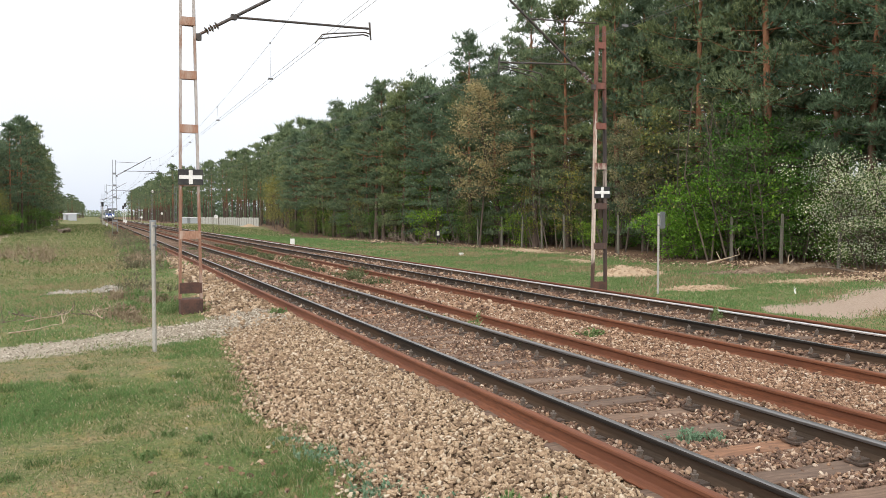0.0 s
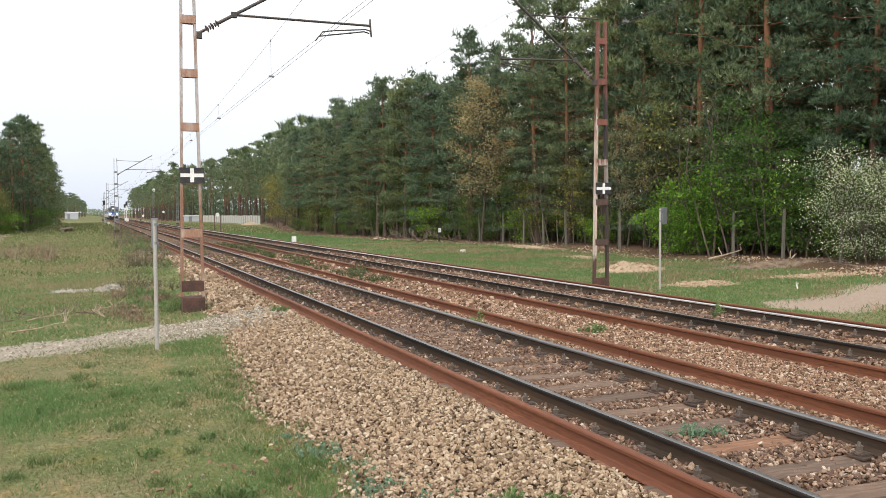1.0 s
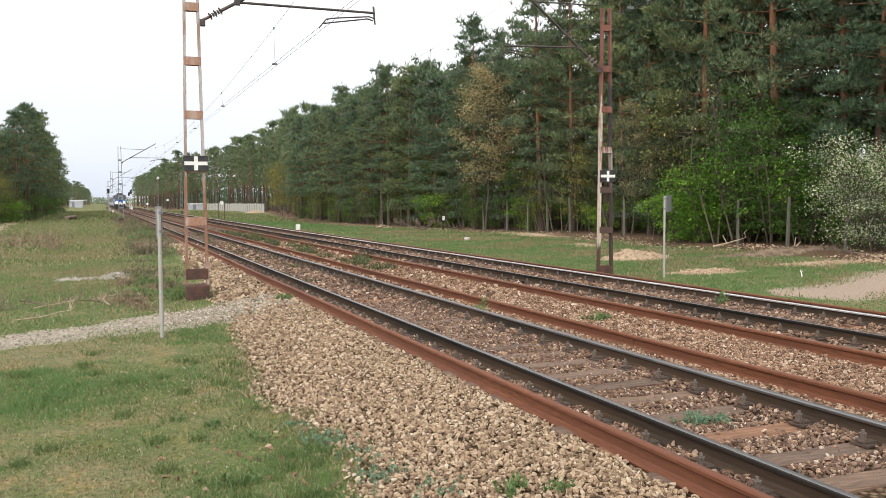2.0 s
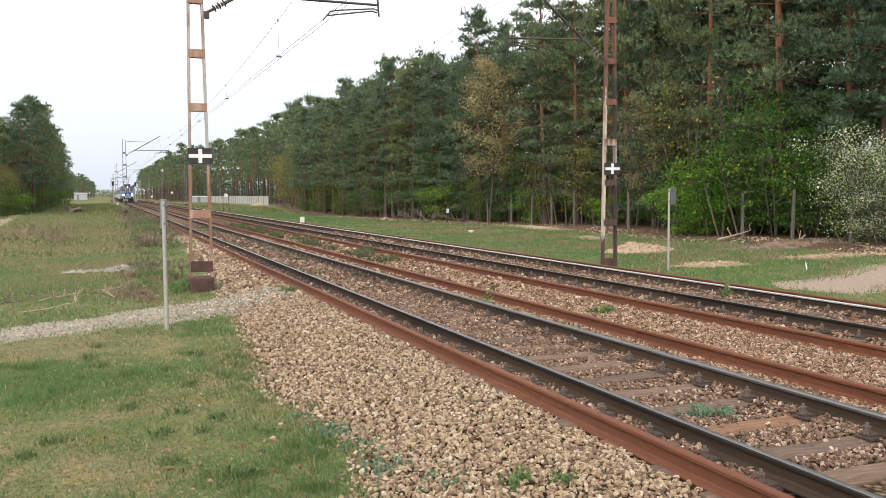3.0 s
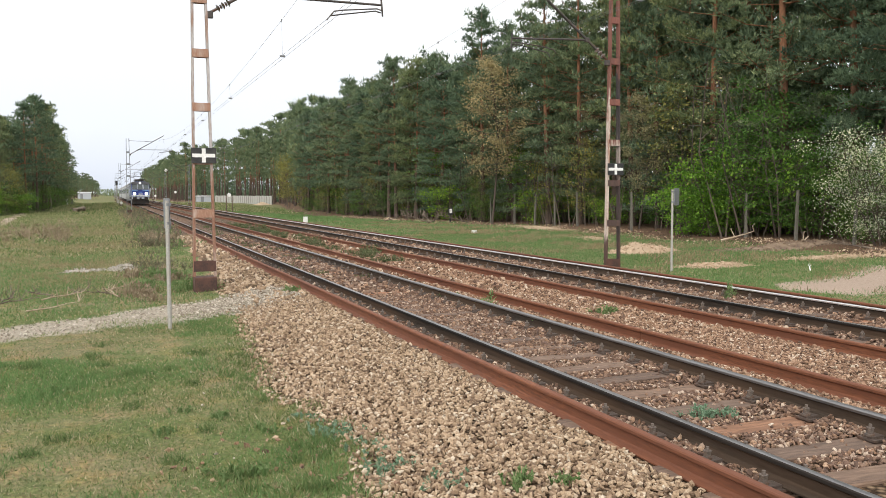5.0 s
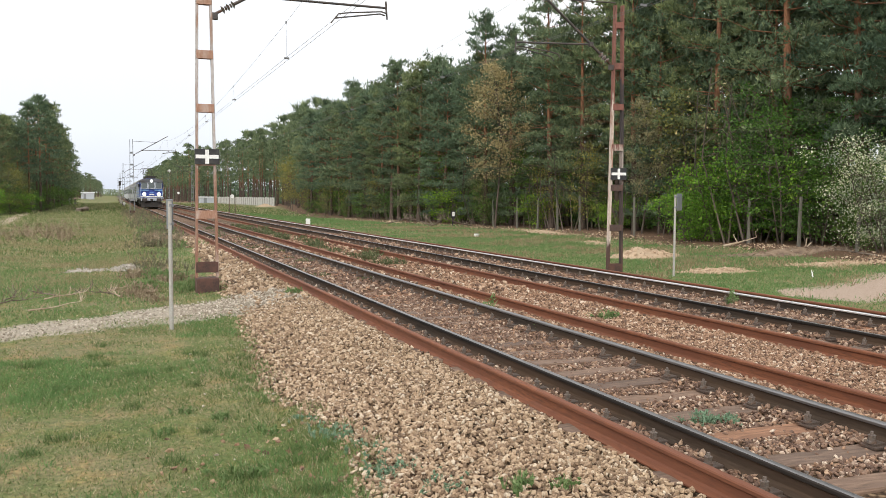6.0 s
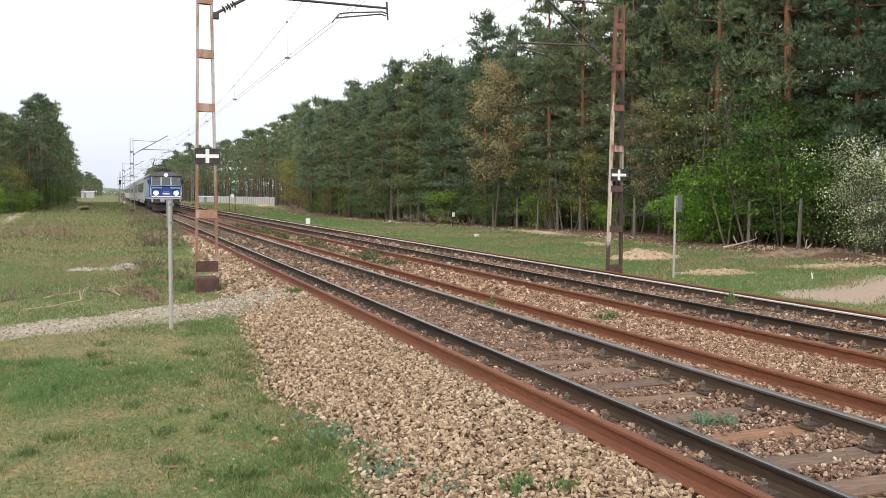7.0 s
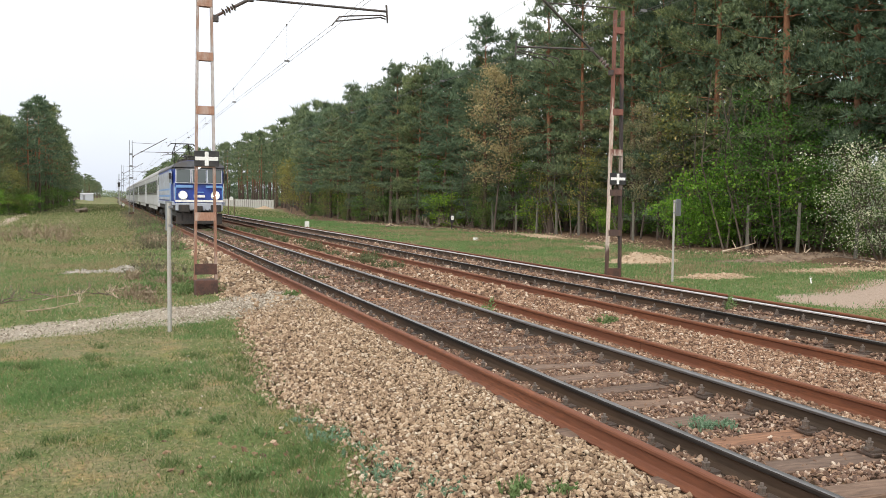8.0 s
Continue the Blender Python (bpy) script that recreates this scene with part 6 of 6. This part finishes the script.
for k, (x, y, ln, turn) in enumerate(((21.0, 62.5, 2.6, 15), (21.6, 60.5, 2.0, 160), (22.2, 57.5, 2.4, 40), (22.6, 55.0, 2.4, 200), (21.8, 58.5, 1.6, 95))):
    build_branch(x, y, ln, DEADWOOD, "dark dead branch lying in the grass", 20 + k, 0.55, turn, 10, 0.06)
build_branch(23.9, 27.6, 1.3, PALE_WOOD, "pale log resting on the litter bank", 30, 0.35, -30, 3, 0.05)
build_branch(24.0, 24.6, 1.5, PALE_WOOD, "pale broken branch on the litter bank", 31, 0.1, 20, 3, 0.05)
build_branch(23.9, 22.0, 1.6, DEADWOOD, "dark broken branch on the litter bank", 32, 0.2, 120, 4, 0.04)
for k, (x, y, ln, turn) in enumerate(((-1.7, 17.6, 0.9, 10), (-0.9, 18.0, 0.8, 20), (-0.3, 18.6, 0.7, 160), (0.1, 19.3, 0.6, 30), (-1.9, 18.4, 0.8, 80), (-1.0, 16.3, 0.9, 24), (-0.6, 18.9, 0.7, 65), (0.0, 18.3, 0.6, 110), (-1.4, 18.9, 0.8, 140))):
    build_branch(x, y, ln, PALE_WOOD if k % 2 else DEADWOOD, "thin dry branch lying in the rough grass", 40 + k, 0.08, turn, 7, 0.016)
build_branch(17.3, 17.2, 0.17, WHITE, "small white broken stick in the grass", 50, 0.15, 60, 1, 0.02)


# ---- weeds ----
WEED = varied("weed_leaves", [(0.0, (0.09, 0.15, 0.045)), (0.6, (0.14, 0.215, 0.075)), (1.0, (0.23, 0.29, 0.13))], 0.8, through=0.3)
BLUE_WEED = varied("grey_green_weed", [(0.0, (0.11, 0.19, 0.11)), (0.6, (0.17, 0.27, 0.165)), (1.0, (0.26, 0.35, 0.24))], 0.8, through=0.3)
DARK_WEED = varied("dull_green_weed", [(0.0, (0.055, 0.075, 0.03)), (0.6, (0.10, 0.125, 0.05)), (1.0, (0.18, 0.17, 0.09))], 0.85, through=0.2)
SCRUB = varied("dark_scrub", [(0.0, (0.075, 0.065, 0.042)), (0.6, (0.14, 0.12, 0.075)), (1.0, (0.15, 0.18, 0.08))], 0.9)
STALK = varied("dry_stalks", [(0.0, (0.16, 0.12, 0.075)), (0.6, (0.25, 0.19, 0.125)), (1.0, (0.36, 0.29, 0.2))], 0.9)


def weed_mesh(h, spread, n, seed):
    r = np.random.default_rng(seed)
    stems = np.stack([r.normal(0, spread, n), r.normal(0, spread, n), np.zeros(n)], 1)
    way = unit(np.stack([r.normal(0, 0.35, n), r.normal(0, 0.35, n), np.ones(n)], 1))
    v, f = spikes(r, stems, way, 5, h, 0.006 + 0.012 * h, 0.35)
    lv, lf = spikes(r, np.repeat(stems, 4, 0) + np.repeat(way, 4, 0) * h * r.uniform(0.15, 0.9, (n * 4, 1)), np.repeat(way, 4, 0), 2, h * 0.3, 0.012 + 0.012 * h, 0.9)
    return np.concatenate([v, lv]), np.concatenate([f, lf + len(v)])


def build_weed_patch(name, spots, mat, label):
    """Weeds too many and too far to tell apart: one mesh."""
    vs, fs, n = [], [], 0
    for k, (x, y, h, spread, count) in enumerate(spots):
        v, f = weed_mesh(h, spread, count, 400 + k)
        vs.append(v + np.array([x, y, float(lie(x, y)) - 0.01])), fs.append(f + n)
        n += len(v)
    tagged(put(name, raw(name, np.concatenate(vs), np.concatenate(fs)), mat), label, "weeds", kind="stuff")


def build_weeds():
    r = random.Random(12)
    near = (
        ((4.61, 5.72, 0.10, 0.07, 26), (4.83, 5.63, 0.09, 0.05, 16), (4.72, 5.85, 0.08, 0.04, 10)), ((5.6, 10.35, 0.16, 0.07, 18),), ((5.62, 12.2, 0.36, 0.03, 5),), ((7.22, 11.3, 0.15, 0.10, 26),),
        ((10.2, 12.0, 0.32, 0.04, 6),), ((5.6, 13.9, 0.14, 0.10, 22),), ((3.25, 16.2, 0.14, 0.09, 22),), ((2.5, 4.9, 0.12, 0.05, 14),), ((2.75, 4.75, 0.10, 0.04, 10),))
    for k, spots in enumerate(near):
        build_weed_patch("weed", spots, BLUE_WEED if k == 0 else WEED, "green weeds growing between the stones")
    build_weed_patch("weed", ((1.9, 5.8, 0.08, 0.12, 34), (1.75, 6.9, 0.08, 0.13, 36), (1.9, 6.3, 0.07, 0.10, 22), (2.1, 5.3, 0.07, 0.10, 20), (1.6, 7.5, 0.06, 0.1, 18), (2.0, 4.7, 0.07, 0.12, 24)), BLUE_WEED, "grey-green weeds at the ballast's edge")
    build_weed_patch("weed", ((0.87, 6.2, 0.11, 0.12, 26), (0.4, 7.6, 0.07, 0.06, 16), (0.62, 8.2, 0.07, 0.06, 14), (1.2, 7.3, 0.08, 0.07, 16), (0.9, 7.9, 0.08, 0.05, 14), (-0.6, 9.6, 0.08, 0.1, 20)), WEED, "green clumps in the short turf")
    build_weed_patch("weed", [(7.25 + r.uniform(-0.45, 0.5), 22 + k * 0.9 + r.uniform(-0.5, 0.5), r.uniform(0.14, 0.3), 0.16, 22) for k in range(34)], DARK_WEED, "low green weeds between the two tracks")
    build_weed_patch("weed", [(r.choice((4.7, 5.1, 4.3)) + r.uniform(-0.3, 0.3), 18 + k * 1.3 + r.uniform(-0.5, 0.5), r.uniform(0.08, 0.16), 0.14, 18) for k in range(26)], DARK_WEED, "low green weeds between the rails")
    build_weed_patch("dry_weed", [(-3.2 + r.uniform(-2.2, 1.6), 50 + r.uniform(-9, 7), r.uniform(0.5, 0.95), 0.3, 4) for k in range(20)], STALK, "tall dry brown weed stalks in the grass")
    edge = []
    for k in range(46):
        y = r.uniform(30, 95)
        edge.append((float(brink(y)) - r.uniform(0.2, 1.3), y, r.uniform(0.2, 0.5), 0.4, 20))
    build_weed_patch("dry_weed", edge[::3] + edge[1::3], STALK, "dry brown weeds on the edge of the ballast")
    scrub = []
    for k in range(26):
        y = r.uniform(44, 105)
        scrub.append((float(brink(y)) - r.uniform(0.2, 1.5), y, r.uniform(0.3, 0.7), 0.5, 20))
    for k in range(22):
        y = r.uniform(22, 46)
        scrub.append((float(brink(y)) - r.uniform(0.25, 1.5), y, r.uniform(0.16, 0.36), 0.34, 22))
    build_weed_patch("scrub", scrub, SCRUB, "dark leafless scrub along the ballast's edge")
    build_weed_patch("weed", edge[2::3], WEED, "green weeds on the edge of the ballast")
    foot = [(r.uniform(0.4, 1.7), r.uniform(16.6, 23), r.uniform(0.12, 0.3), 0.16, 26) for k in range(16)]
    build_weed_patch("weed", foot[::2], WEED, "green weeds growing round the mast's foot")
    build_weed_patch("dry_weed", foot[1::2], STALK, "dry stalks growing round the mast's foot")


build_weeds()


motions()
